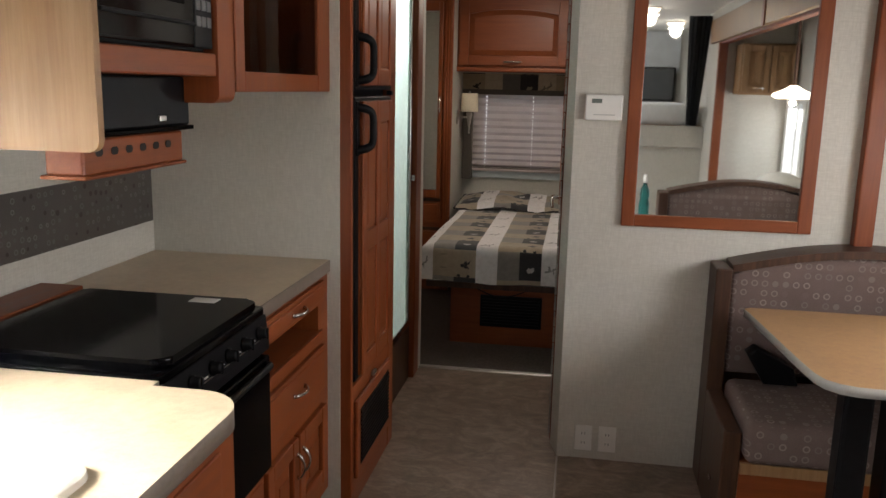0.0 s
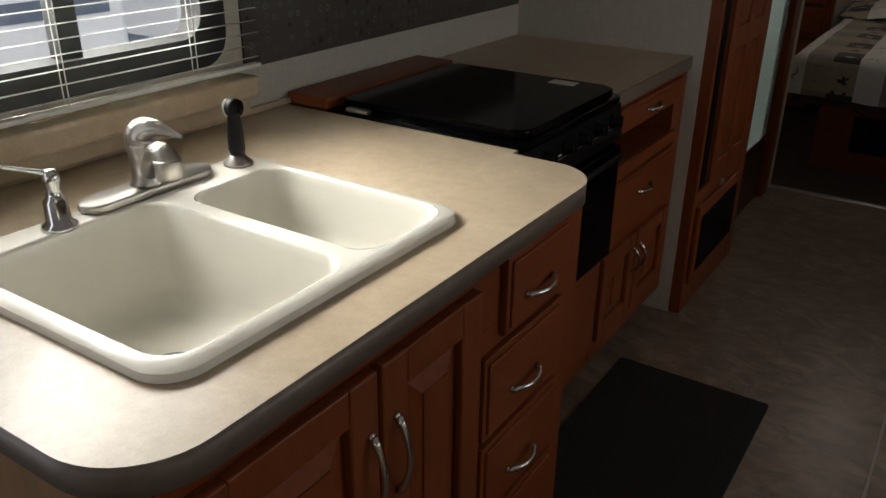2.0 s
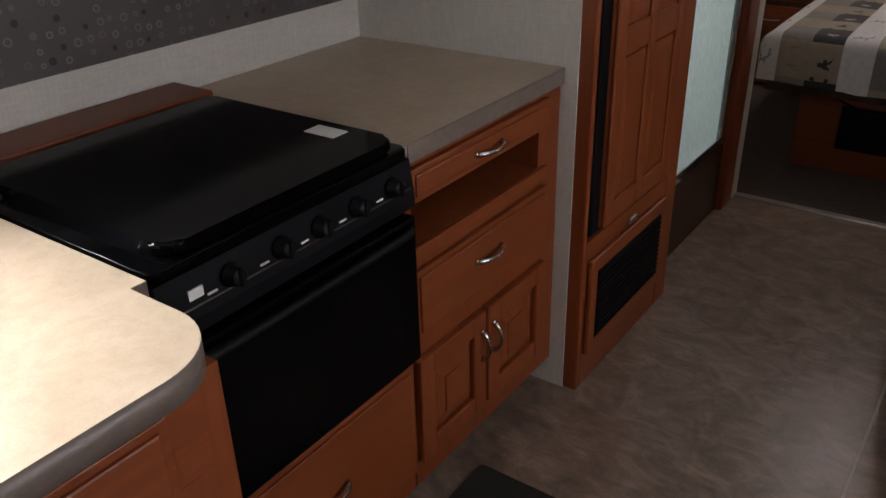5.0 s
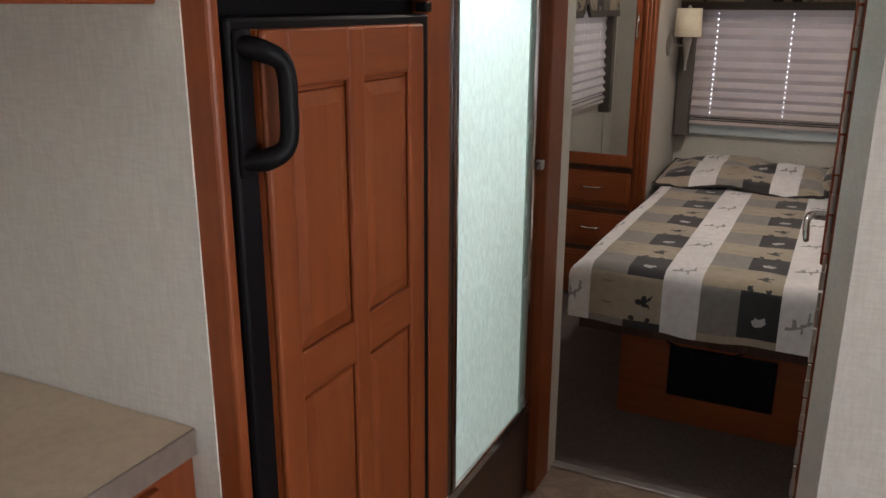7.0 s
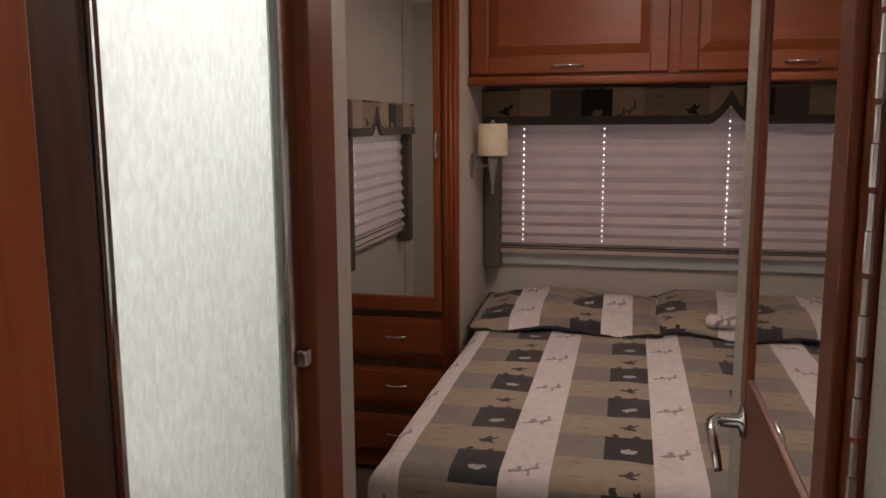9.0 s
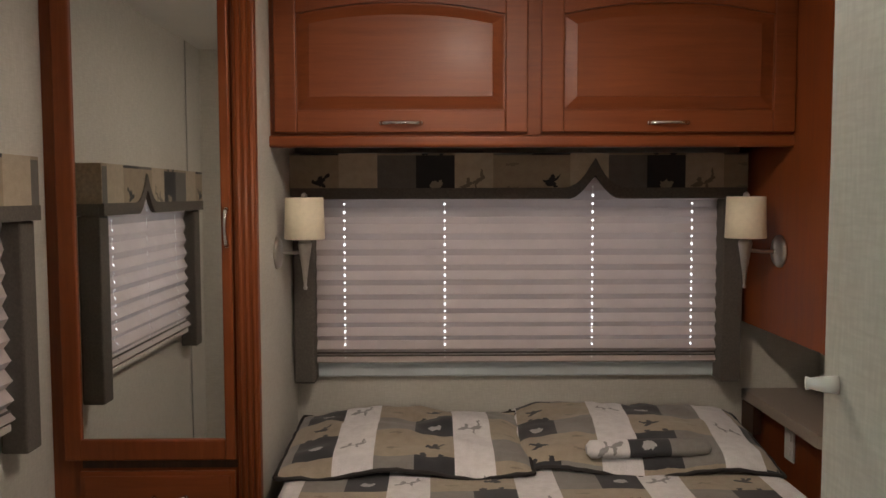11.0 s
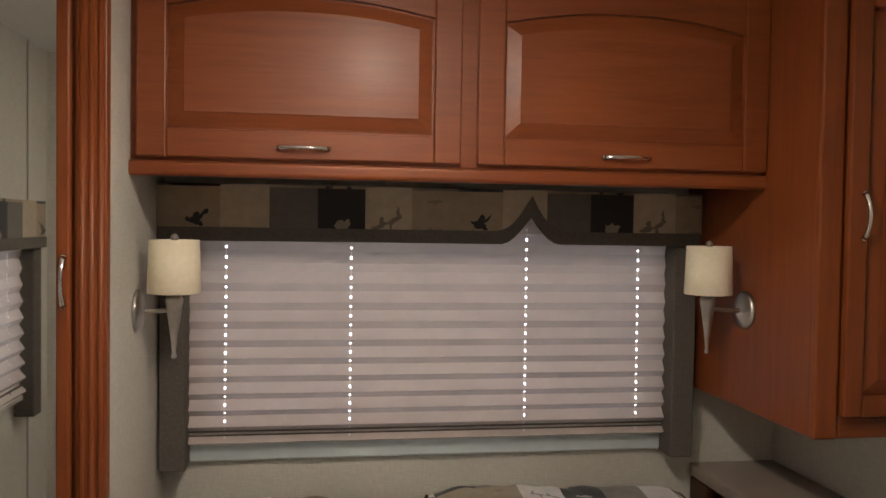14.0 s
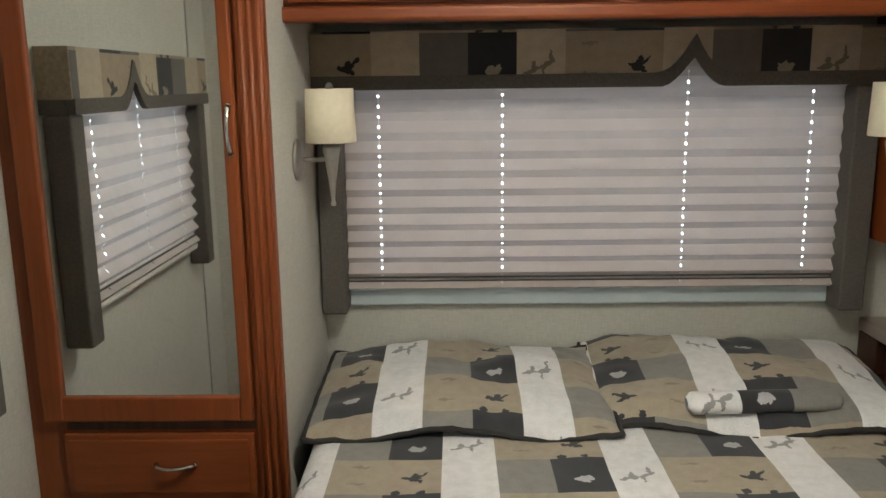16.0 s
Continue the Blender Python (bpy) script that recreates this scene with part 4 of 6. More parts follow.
win_black = plain("black_window_frame", (0.006, 0.006, 0.007), 0.6)
y0, y1, z0, z1 = WIN_SINK
window_unit("window_1", "+x", (XL, (y0 + y1) / 2, (z0 + z1) / 2), y1 - y0, z1 - z0, win_black, "black-framed sliding window over the sink", 0.02)
mb = thing("mini_blind", (XL + 0.03, 0.93, 1.03), "white aluminium mini blind, lowered with open slats", "blind")
nz = 27
for k in range(nz):
    z = 1.045 + k * 0.0265
    sl = bmesh.new()
    rows = [(-0.007, -0.0009), (-0.0025, 0.0006), (0.0025, 0.0006), (0.007, -0.0009)]
    lo = [[sl.verts.new((XL + 0.03 + dx, y, z + dz + 0.12 * dx)) for dx, dz in rows] for y in (0.39, 1.280)]
    for i in range(3):
        sl.faces.new((lo[0][i], lo[0][i + 1], lo[1][i + 1], lo[1][i]))
    bmesh.ops.solidify(sl, geom=sl.faces[:], thickness=0.0008)
    part("slat", sl, slat_mat, mb)
part("bottom_rail", box(XL + 0.019, XL + 0.041, 0.39, 1.280, 1.022, 1.032, 0.003), slat_mat, mb)
part("head_rail", box(XL + 0.012, XL + 0.045, 0.385, 1.285, 1.76, 1.79, 0.003), slat_mat, mb)
for cy in (0.52, 0.80, 1.10):
    for dx in (-0.008, 0.008):
        part("cord", cyl((XL + 0.03 + dx, cy, 1.03), (XL + 0.03 + dx, cy, 1.76), 0.0012, None, 6), slat_mat, mb)

red_print = plain("red_print", (0.40, 0.05, 0.04), 0.5)
grey_print = plain("grey_print", (0.30, 0.31, 0.34), 0.6)
for y0, y1, z0, z1 in ((1.508, 1.597, 1.192, 1.262), (1.600, 1.692, 1.192, 1.289)):
    st = tagged(part("warning_label", box(XL + 0.0005, XL + 0.002, y0, y1, z0, z1), white_plastic), "white paper warning label with red heading on the wall", "label", "wall labels")
    part("heading", box(XL + 0.002, XL + 0.0028, y0, y1, z1 - 0.013, z1), red_print, st, "red heading bar")
    for k in range(4):
        part("print_line", box(XL + 0.002, XL + 0.0026, y0 + 0.008, y1 - 0.008 - 0.012 * (k % 2), z1 - 0.026 - 0.011 * k, z1 - 0.022 - 0.011 * k), grey_print, st)

# ---- galley: overhead units ----
OX = -0.580
ov = thing("microwave_cabinet", (-0.88, 1.58, 1.36), "cherry wood overhead cabinet with pale end panel around a microwave", "cabinet")
m_end = Matrix(((1, 0, 0, 0), (0, 0, -1, 0), (0, 1, 0, 0), (0, 0, 0, 1)))
part("side_panel", prism(rounded(XL + 0.002, OX, 1.362, ZC - 0.002, [0, 0, 0, 0.02]), -1.278, -1.260, None, m_end, 0.002), wood_pale, ov, "pale maple veneer end panel")
part("side_panel", prism(rounded(XL + 0.002, OX, 1.438, ZC - 0.002, [0, 0, 0, 0.02]), -1.828, -1.742, None, m_end, 0.002), wood_v, ov)
part("shelf", box(XL + 0.002, OX - 0.004, 1.280, 1.740, 1.497, 1.547, 0.004), wood_y, ov)
part("top_panel", box(XL + 0.002, OX - 0.004, 1.280, 1.740, 1.90, ZC - 0.002), wood_y, ov)
mw = thing("microwave", (-0.87, 1.55, 1.548), "black built-in microwave oven on the cabinet shelf", "microwave")
part("body", box(-1.15, OX - 0.03, 1.284, 1.736, 1.549, 1.88, 0.004), black_plastic, mw)
dr = part("door", box(OX - 0.03, OX - 0.006, 1.287, 1.645, 1.556, 1.875, 0.006), black_glass, mw, "black glass door")
part("ridge", box(OX - 0.007, OX - 0.001, 1.292, 1.64, 1.60, 1.608, 0.002), black_plastic, dr)
part("window", box(OX - 0.0065, OX - 0.004, 1.32, 1.60, 1.64, 1.84, 0.001), black_enamel, dr, "dark door window")
cp = part("keypad", box(OX - 0.03, OX - 0.008, 1.648, 1.734, 1.556, 1.875, 0.004), black_plastic, mw)
for i in range(4):
    for j in range(3):
        part("button", box(OX - 0.009, OX - 0.0055, 1.655 + 0.025 * j, 1.675 + 0.025 * j, 1.60 + 0.034 * i, 1.622 + 0.034 * i, 0.002), plain("key_grey", (0.12, 0.12, 0.12), 0.5), cp)
hood = thing("range_hood", (-0.9, 1.6, 1.385), "black range hood under the microwave shelf", "range hood")
part("body", box(XL + 0.002, -0.665, 1.28, 1.765, 1.388, 1.495, 0.005), black_plastic, hood)
part("cable", tube([(-0.72, 1.764, 1.455), (-0.705, 1.785, 1.443), (-0.70, 1.81, 1.447), (-0.72, 1.835, 1.466)], 0.004, 8), black_plastic, hood, "short black cable", True)
part("switch", box(-0.668, -0.660, 1.62, 1.65, 1.40, 1.412, 0.002), nickel, hood)
part("lip", box(-0.70, -0.655, 1.28, 1.765, 1.378, 1.388, 0.002), black_enamel, hood)
rack = thing("slotted_wood_rail", (-0.74, 1.64, 1.30), "cherry wood rail with oval slots under the hood", "rail")
part("board", box(-0.78, -0.700, 1.395, 1.795, 1.302, 1.372, 0.005), wood_y, rack)
part("ledge", box(-0.79, -0.693, 1.39, 1.80, 1.295, 1.303, 0.003), wood_y, rack)
# flat dark ovals paint the shade inside the slots
for k in range(6):
    yy = 1.45 + 0.055 * k
    part("slot", on_front(prism(rounded(-0.013, 0.013, -0.008, 0.008, 0.0079), 0, 0.0012), "+x", (-0.7005, yy, 1.345)), shadow_void, rack, "oval slot with its inner shade painted dark")

oc = thing("overhead_cabinet", (-0.88, 2.2, 1.46), "cherry wood overhead cabinet with dark glass door", "cabinet")
bm = box(XL + 0.002, OX - 0.012, 1.830, 1.848, 1.463, ZC - 0.002)
box(XL + 0.002, OX - 0.012, KW - 0.021, KW - 0.003, 1.463, ZC - 0.002, bm=bm)
box(XL + 0.002, OX - 0.012, 1.848, KW - 0.021, 1.463, 1.482, bm=bm)
box(XL + 0.002, OX - 0.012, 1.848, KW - 0.021, 2.09, ZC - 0.002, bm=bm)
box(XL + 0.002, XL + 0.012, 1.848, KW - 0.021, 1.482, 2.09, bm=bm)
part("body", bm, wood_v, oc)
bm = box(OX - 0.012, OX + 0.004, 1.831, 1.884, 1.463, ZC - 0.004, 0.003)
box(OX - 0.012, OX + 0.004, 2.445, KW - 0.003, 1.463, ZC - 0.004, 0.003, 2, bm)
box(OX - 0.012, OX + 0.003, 1.884, 2.445, 1.463, 1.512, 0.003, 2, bm)
box(OX - 0.012, OX + 0.003, 1.884, 2.445, 2.05, ZC - 0.004, 0.003, 2, bm)
dg = part("door", bm, wood_v, oc)
part("pane", box(OX - 0.011, OX - 0.006, 1.885, 2.444, 1.513, 2.049), smoked_glass, dg, "smoked glass pane")

# ---- refrigerator ----
FX = -0.505
fs = thing("refrigerator_surround", (-0.85, 2.89, 0), "cherry wood housing around the refrigerator with vent panel below", "cabinet")
part("stile", box(FX - 0.05, FX, KW + 0.003, 2.588, 0.0, ZC - 0.002, 0.005), wood_v, fs)
part("stile", box(-1.18, FX - 0.05, KW + 0.024, 2.588, 0.0, ZC - 0.002), wood_v, fs)
part("stile", box(-1.18, FX, 3.118, 3.205, 0.0, ZC - 0.002, 0.004), wood_v, fs)
part("rail", box(-1.18, FX - 0.001, 2.588, 3.118, 0.0, 0.455, 0.003), wood_y, fs)
part("rail", box(-1.18, FX - 0.001, 2.588, 3.118, 2.07, ZC - 0.002, 0.003), wood_y, fs)
vp = part("vent_frame", on_front(box(-0.25, 0.25, -0.145, 0.145, 0, 0.015, 0.005), "+x", (FX, 2.845, 0.255)), wood_y, fs)
part("vent_grille", on_front(box(-0.212, 0.212, -0.105, 0.105, 0.0148, 0.017), "+x", (FX, 2.845, 0.255)), black_plastic, vp, "black mesh vent grille")
for k in range(13):
    part("louvre", on_front(box(-0.21, 0.21, -0.098 + 0.0155 * k, -0.091 + 0.0155 * k, 0.0165, 0.021), "+x", (FX, 2.845, 0.255)), black_plastic, vp)
part("latch", on_front(box(-0.022, 0.022, -0.009, 0.009, 0, 0.012, 0.004), "+x", (FX, 2.86, 0.418)), nickel, fs)
fr = thing("refrigerator", (-0.85, 2.85, 0.46), "two-door black refrigerator with cherry wood door panels", "refrigerator")
part("body", box(-1.17, FX - 0.03, 2.59, 3.115, 0.458, 2.068), black_plastic, fr)


def fridge_door(z0, z1, split, hz0, hz1):
    d = part("door", box(FX - 0.03, FX + 0.004, 2.594, 3.11, z0, z1, 0.006), black_plastic, fr)
    y0, y1 = 2.635, 3.058
    w = y1 - y0
    cy, cz = (y0 + y1) / 2, (z0 + z1) / 2
    h = z1 - z0 - 0.03
    at = (FX + 0.004, cy, cz)
    part("wood_panel", on_front(box(-w / 2, w / 2, -h / 2, h / 2, 0.0, 0.008), "+x", at), wood_v, d)
    for a, b in ((-w / 2, -w / 2 + 0.052), (-0.022, 0.022), (w / 2 - 0.052, w / 2)):
        part("stile", on_front(box(a, b, -h / 2, h / 2, 0.008, 0.019, 0.005), "+x", at), wood_v, d)
    cuts = [(-h / 2, -h / 2 + 0.06)] + [(c - 0.035 - cz, c + 0.035 - cz) for c in split] + [(h / 2 - 0.075, h / 2)]
    for a, b in cuts:
        for s in (-1, 1):
            xa, xb = sorted((s * 0.020, s * (w / 2 - 0.05)))
            part("rail", on_front(box(xa, xb, a, b, 0.008, 0.018, 0.004), "+x", at), wood_y, d)
    edges = [c[1] for c in cuts[:-1]], [c[0] for c in cuts[1:]]
    for a, b in zip(*edges):
        for s in (-1, 1):
            xa, xb = sorted((s * 0.024, s * (w / 2 - 0.054)))
            pm = bmesh.new()
            r = []
            for ins, z in ((0, 0.008), (0.002, 0.0125), (0.022, 0.0165)):
                r.append([pm.verts.new((x, y, z)) for x, y in ((xa + ins, a + 0.006 + ins), (xb - ins, a + 0.006 + ins), (xb - ins, b - 0.006 - ins), (xa + ins, b - 0.006 - ins))])
            for p, q in zip(r, r[1:]):
                for k in range(4):
                    pm.faces.new((p[k], p[(k + 1) % 4], q[(k + 1) % 4], q[k]))
            pm.faces.new(r[-1])
            part("raised_panel", on_front(pm, "+x", (FX + 0.004, cy, cz)), wood_v, d)
    hb = tube([(FX + 0.004, 2.612, hz0), (FX + 0.035, 2.617, hz0 + 0.005), (FX + 0.052, 2.635, hz0 + 0.022), (FX + 0.054, 2.638, (hz0 + hz1) / 2), (FX + 0.052, 2.635, hz1 - 0.022), (FX + 0.035, 2.617, hz1 - 0.005), (FX + 0.004, 2.612, hz1)], [0.014, 0.014, 0.012, 0.012, 0.012, 0.014, 0.014], 16)
    box(FX + 0.003, FX + 0.012, 2.598, 2.628, hz0 - 0.02, hz1 + 0.02, 0.004, 2, hb)
    part("handle", hb, black_plastic, d, "black plastic grip handle", True).modifiers.new("edges", "EDGE_SPLIT").split_angle = radians(40)


fridge_door(0.47, 1.449, [0.955], 1.275, 1.415)
fridge_door(1.470, 2.06, [], 1.50, 1.64)
part("hinge", box(FX - 0.01, FX + 0.012, 3.085, 3.108, 1.451, 1.468, 0.003), black_plastic, fr)

# ---- shower and passage ----
part_sh = thing("shower_enclosure", (-0.89, 3.68, 0), "shower stall with rain-textured glass door in chrome frame", "shower")
part("apron", box(SX - 0.03, SX + 0.006, 3.207, 3.95, 0.0, 0.290, 0.004), wood_dark, part_sh, "dark wood base panel below the glass")
part("plug", lathe([(0.022, 0), (0.022, 0.004), (0.014, 0.006)], (SX + 0.006, 3.34, 0.12), (1, 0, 0)), black_plastic, part_sh, "", True)
part("sill", box(SX - 0.03, SX + 0.014, 3.207, 3.95, 0.291, 0.326, 0.005), chrome, part_sh)
part("jamb", box(SX - 0.02, SX + 0.012, 3.207, 3.385, 0.327, 2.1, 0.004), wood_dark, part_sh)
part("door_frame", box(SX - 0.012, SX + 0.018, 3.386, 3.402, 0.327, 2.1, 0.004), chrome, part_sh)
part("door_frame", box(SX - 0.012, SX + 0.018, 3.868, 3.886, 0.327, 2.1, 0.004), chrome, part_sh)
part("jamb", box(SX - 0.012, SX + 0.01, 3.887, 3.945, 0.327, 2.1, 0.004), chrome, part_sh)
part("glass_door", box(SX, SX + 0.005, 3.402, 3.868, 0.327, 2.1), rain_glass, part_sh, "frosted rain-textured glass")
# added strip that gives the glass door its green edge tint
part("glass_edge_strip", box(SX + 0.0055, SX + 0.009, 3.845, 3.867, 0.328, 2.098), plain("pale_green_glass_edge", (0.42, 0.55, 0.52), 0.25), part_sh, "pale green strip standing for the edge of the glass")
part("latch", box(SX + 0.012, SX + 0.03, 3.90, 3.93, 1.03, 1.06, 0.004), chrome, part_sh)
bm = box(XL + 0.002, XL + 0.01, 3.21, 4.12, 0.05, 2.1)
box(XL + 0.01, SX - 0.04, 4.105, 4.118, 0.05, 2.1, 0, 2, bm)
box(XL + 0.01, SX - 0.04, 3.21, 3.222, 0.05, 2.1, 0, 2, bm)
part("stall", bm, acrylic_white, part_sh)
part("pan", box(XL + 0.01, SX - 0.035, 3.222, 4.105, 0.0, 0.12), acrylic_white, part_sh)
setting("trim_passage_left", box(SX - 0.03, SX + 0.032, 3.947, 4.072, 0.0, ZC, 0.006), wood_v, "cherry wood post beside the shower door", "trim")
setting("wall_passage_left", box(SX - 0.03, SX + 0.028, 4.073, TH - 0.002, 0.0, ZC), wall_mat, "narrow beige wall end at the bedroom", "wall")

door = thing("door_1", (CX, 3.635, 0), "closed cherry wood bathroom door with a framed mirror", "door", "", "structure")
DX = CX - 0.008
part("slab", box(DX, DX + 0.03, 3.312, 3.962, 0.012, 1.95, 0.003), wood_v, door)
hg = bmesh.new()
for k in range(56):
    z = 0.04 + k * 0.034
    cyl((DX - 0.004, 3.306, z), (DX - 0.004, 3.306, z + (0.029 if k % 2 else 0.033)), 0.003 if k % 2 else 0.004, None, 8, hg)
part("piano_hinge", hg, nickel, door, "continuous piano hinge")
fm = bmesh.new()
MY0, MY1, MZ0, MZ1 = 3.36, 3.905, 1.02, 1.92
box(DX - 0.012, DX, MY0, MY0 + 0.055, MZ0, MZ1, 0.004, 2, fm)
box(DX - 0.012, DX, MY1 - 0.055, MY1, MZ0, MZ1, 0.004, 2, fm)
box(DX - 0.0115, DX, MY0 + 0.055, MY1 - 0.055, MZ0, MZ0 + 0.055, 0.004, 2, fm)
box(DX - 0.0115, DX, MY0 + 0.055, MY1 - 0.055, MZ1 - 0.055, MZ1, 0.004, 2, fm)
mf = part("mirror_frame", fm, wood_v, door)
part("mirror_glass", box(DX - 0.006, DX - 0.002, MY0 + 0.05, MY1 - 0.05, MZ0 + 0.05, MZ1 - 0.05), mirror_mat, mf, "silvered mirror")
lv = part("door_handle", lathe([(0.028, 0), (0.027, 0.006), (0.012, 0.010), (0.011, 0.045)], (DX, 3.93, 0.98), (-1, 0, 0)), chrome, door, "chrome lever handle", True)
part("lever", tube([(DX - 0.04, 3.93, 0.98), (DX - 0.052, 3.91, 0.981), (DX - 0.055, 3.87, 0.977), (DX - 0.053, 3.83, 0.96), (DX - 0.05, 3.81, 0.945)], [0.010, 0.010, 0.008, 0.008, 0.006], 10), chrome, lv, "", True)
tagged(part("door_bumper", lathe([(0.008, 0), (0.007, 0.012), (0.005, 0.022), (0.006, 0.026)], (CX, 4.13, 1.29), (-1, 0.3, 0)), white_plastic, None, "", True), "small white plastic peg on the wall end", "bumper")

# partition fittings
mr = thing("wall_mirror", (0.745, PY, 0.98), "wall mirror in a cherry wood frame on the partition", "mirror")
A0, A1, B0, B1 = 0.397, 1.09, 0.978, 1.93
for x0, x1, z0, z1, mt in ((A0, A0 + 0.05, B0, B1, wood_v), (A1 - 0.05, A1, B0, B1, wood_v), (A0 + 0.05, A1 - 0.05, B0, B0 + 0.045, wood_x), (A0 + 0.05, A1 - 0.05, B1 - 0.045, B1, wood_x)):
    part("frame_bar", box(x0, x1, PY - 0.022, PY - 0.001, z0, z1, 0.004), mt, mr)
part("mirror_glass", box(A0 + 0.045, A1 - 0.045, PY - 0.010, PY - 0.005, B0 + 0.04, B1 - 0.04), mirror_mat, mr)
th = thing("thermostat", (0.308, PY, 1.376), "white wall thermostat with small grey display", "thermostat")
part("case", box(0.238, 0.378, PY - 0.028, PY - 0.001, 1.376, 1.472, 0.006, 3), white_plastic, th)
part("display", box(0.262, 0.300, PY - 0.0295, PY - 0.0275, 1.440, 1.456), plain("lcd_grey", (0.10, 0.12, 0.10), 0.3), th)
part("slider", box(0.27, 0.35, PY - 0.0295, PY - 0.0275, 1.395, 1.399), plain("light_grey", (0.5, 0.5, 0.48), 0.5), th)


def outlet(x0):
    o = thing("wall_outlet", (x0 + 0.035, PY, 0.04), "white duplex outlet plate low on the partition", "outlet", "outlets")
    part("plate", box(x0, x0 + 0.07, PY - 0.007, PY - 0.001, 0.036, 0.146, 0.003), white_plastic, o)
    for z in (0.068, 0.108):
        s = part("socket", on_front(prism(rounded(-0.016, 0.016, -0.013, 0.013, 0.008), 0, 0.003), "-y", (x0 + 0.035, PY - 0.0065, z)), white_plastic, o)
        for dx in (-0.006, 0.006):
            part("slit", box(x0 + 0.035 + dx - 0.0012, x0 + 0.035 + dx + 0.0012, PY - 0.0104, PY - 0.0092, z - 0.001, z + 0.008), shadow_void, s)


outlet(0.268)
outlet(0.364)

tagged(part("floor_mat", prism(rounded(-0.56, -0.095, 1.0, 2.17, 0.01), 0.001, 0.008, bevel=0.002), rubber_mat), "dark brown fibre mat on the galley floor", "mat")

# ---- dinette ----


def bench(y_back, facing_far, label):
    """A dinette bench along x; its backrest stands at y_back and it faces +y or -y."""
    s = 1 if facing_far else -1
    b = thing("dinette_bench", (1.35, y_back + s * 0.3, 0), label, "bench", "dinette benches")
    def bx(x0, x1, a, c, z0, z1, bev=0.0, seg=2):
        ya, yb = sorted((y_back + s * a, y_back + s * c))
        return box(x0, x1, ya, yb, z0, z1, bev, seg)
    part("base", bx(0.80, SLX - 0.01, 0.08, 0.56, 0.0, 0.30), wood_x, b)
    part("front_rail", bx(0.80, SLX - 0.01, 0.56, 0.575, 0.26, 0.30, 0.003), wood_pale, b)
    part("side_panel", bx(0.742, 0.80, 0.0, 0.16, 0.0, 0.86, 0.006), wood_dark, b, "dark wood end panel")
    part("side_panel", bx(0.742, 0.80, 0.16, 0.56, 0.0, 0.40, 0.006), wood_dark, b)
    part("latch", on_front(box(-0.012, 0.012, -0.006, 0.006, 0, 0.008, 0.002), "-x", (0.742, y_back + s * 0.40, 0.16)), chrome, b)
    cushion = part("seat_cushion", bx(0.805, SLX - 0.02, 0.14, 0.60, 0.302, 0.45, 0.035, 4), [seat_top_mat, seat_mat], b, "", True)
    for p in cushion.data.polygons:
        p.material_index = 1 if abs(p.normal.z) < 0.6 else 0
    xs = [0.80 + (SLX - 0.81) * i / 20 for i in range(21)]
    arch = lambda x: 0.845 + 0.075 * math.sin(math.pi * (x - 0.80) / (SLX - 0.81))
    m = Matrix(((1, 0, 0, 0), (0, 0, s, y_back), (0, 1, 0, 0), (0, 0, 0, 1)))
    part("backrest_cushion", prism([(0.805, 0.46), (SLX - 0.015, 0.46)] + [(x, arch(x) - 0.004) for x in reversed(xs)], 0.03, 0.14, None, m, 0.02, 3), seat_mat, b, "", True)
    part("top_trim", prism([(x, arch(x)) for x in xs] + [(x, arch(x) + 0.028) for x in reversed(xs)], 0.0, 0.15, None, m, 0.006), wood_dark, b, "arched dark wood top trim")
    part("back_panel", bx(0.80, SLX - 0.01, 0.0, 0.03, 0.0, 0.84), wood_dark, b)
    return b


bench(PY - 0.006, False, "dinette bench in brown ring-print fabric with dark wood trim")
bench(0.86, True, "dinette bench in brown ring-print fabric with dark wood trim")
# small black lump where the bench seat meets the backrest
seat_lump = prism([(0.865, 0.56), (0.895, 0.585), (1.03, 0.515), (1.05, 0.452), (0.93, 0.452)], -3.03, -2.955, None, Matrix(((1, 0, 0, 0), (0, 0, -1, 0), (0, 1, 0, 0), (0, 0, 0, 1))), 0.012, 3)
tagged(part("black_seat_item", seat_lump, black_plastic, None, "", True), "small black shape between bench seat and backrest", "bag")
tb = thing("dinette_table", (1.4, 2.0, 0), "pale laminate dinette table with grey edge on a black pedestal", "table")
slab_with_hole([(0.822, 2.88), (0.83, 2.83), (0.872, 2.33), (0.885, 2.22), (0.90, 2.175), (0.93, 2.145), (0.97, 2.13), (1.03, 2.125), (SLX - 0.01, 2.10), (SLX - 0.01, 2.90), (0.85, 2.90)], None, 0.722, 0.75, wood_pale, plain("grey_edge_band", (0.32, 0.31, 0.29), 0.4), "tabletop", tb)
part("pedestal", box(0.99, 1.07, 2.28, 2.36, 0.02, 0.722, 0.01), black_plastic, tb)
part("pedestal", box(1.13, 1.23, 2.32, 2.42, 0.02, 0.722, 0.01), black_plastic, tb)
part("foot", box(0.94, 1.3, 2.26, 2.5, 0.0, 0.02, 0.004), black_plastic, tb)
pl = thing("throw_pillow", (1.52, 0.7, 0.63), "white pillow propped against the bench back", "pillow")
bm = bmesh.new()
bmesh.ops.create_uvsphere(bm, u_segments=24, v_segments=14, radius=1, matrix=Matrix.Translation((1.53, 0.70, 0.81)) @ Matrix.Diagonal((0.21, 0.11, 0.18, 1)))
part("cushion", bm, plain("white_cotton", (0.72, 0.72, 0.68), 0.9, 0, 0.05, 20, 0.3), pl, "", True)
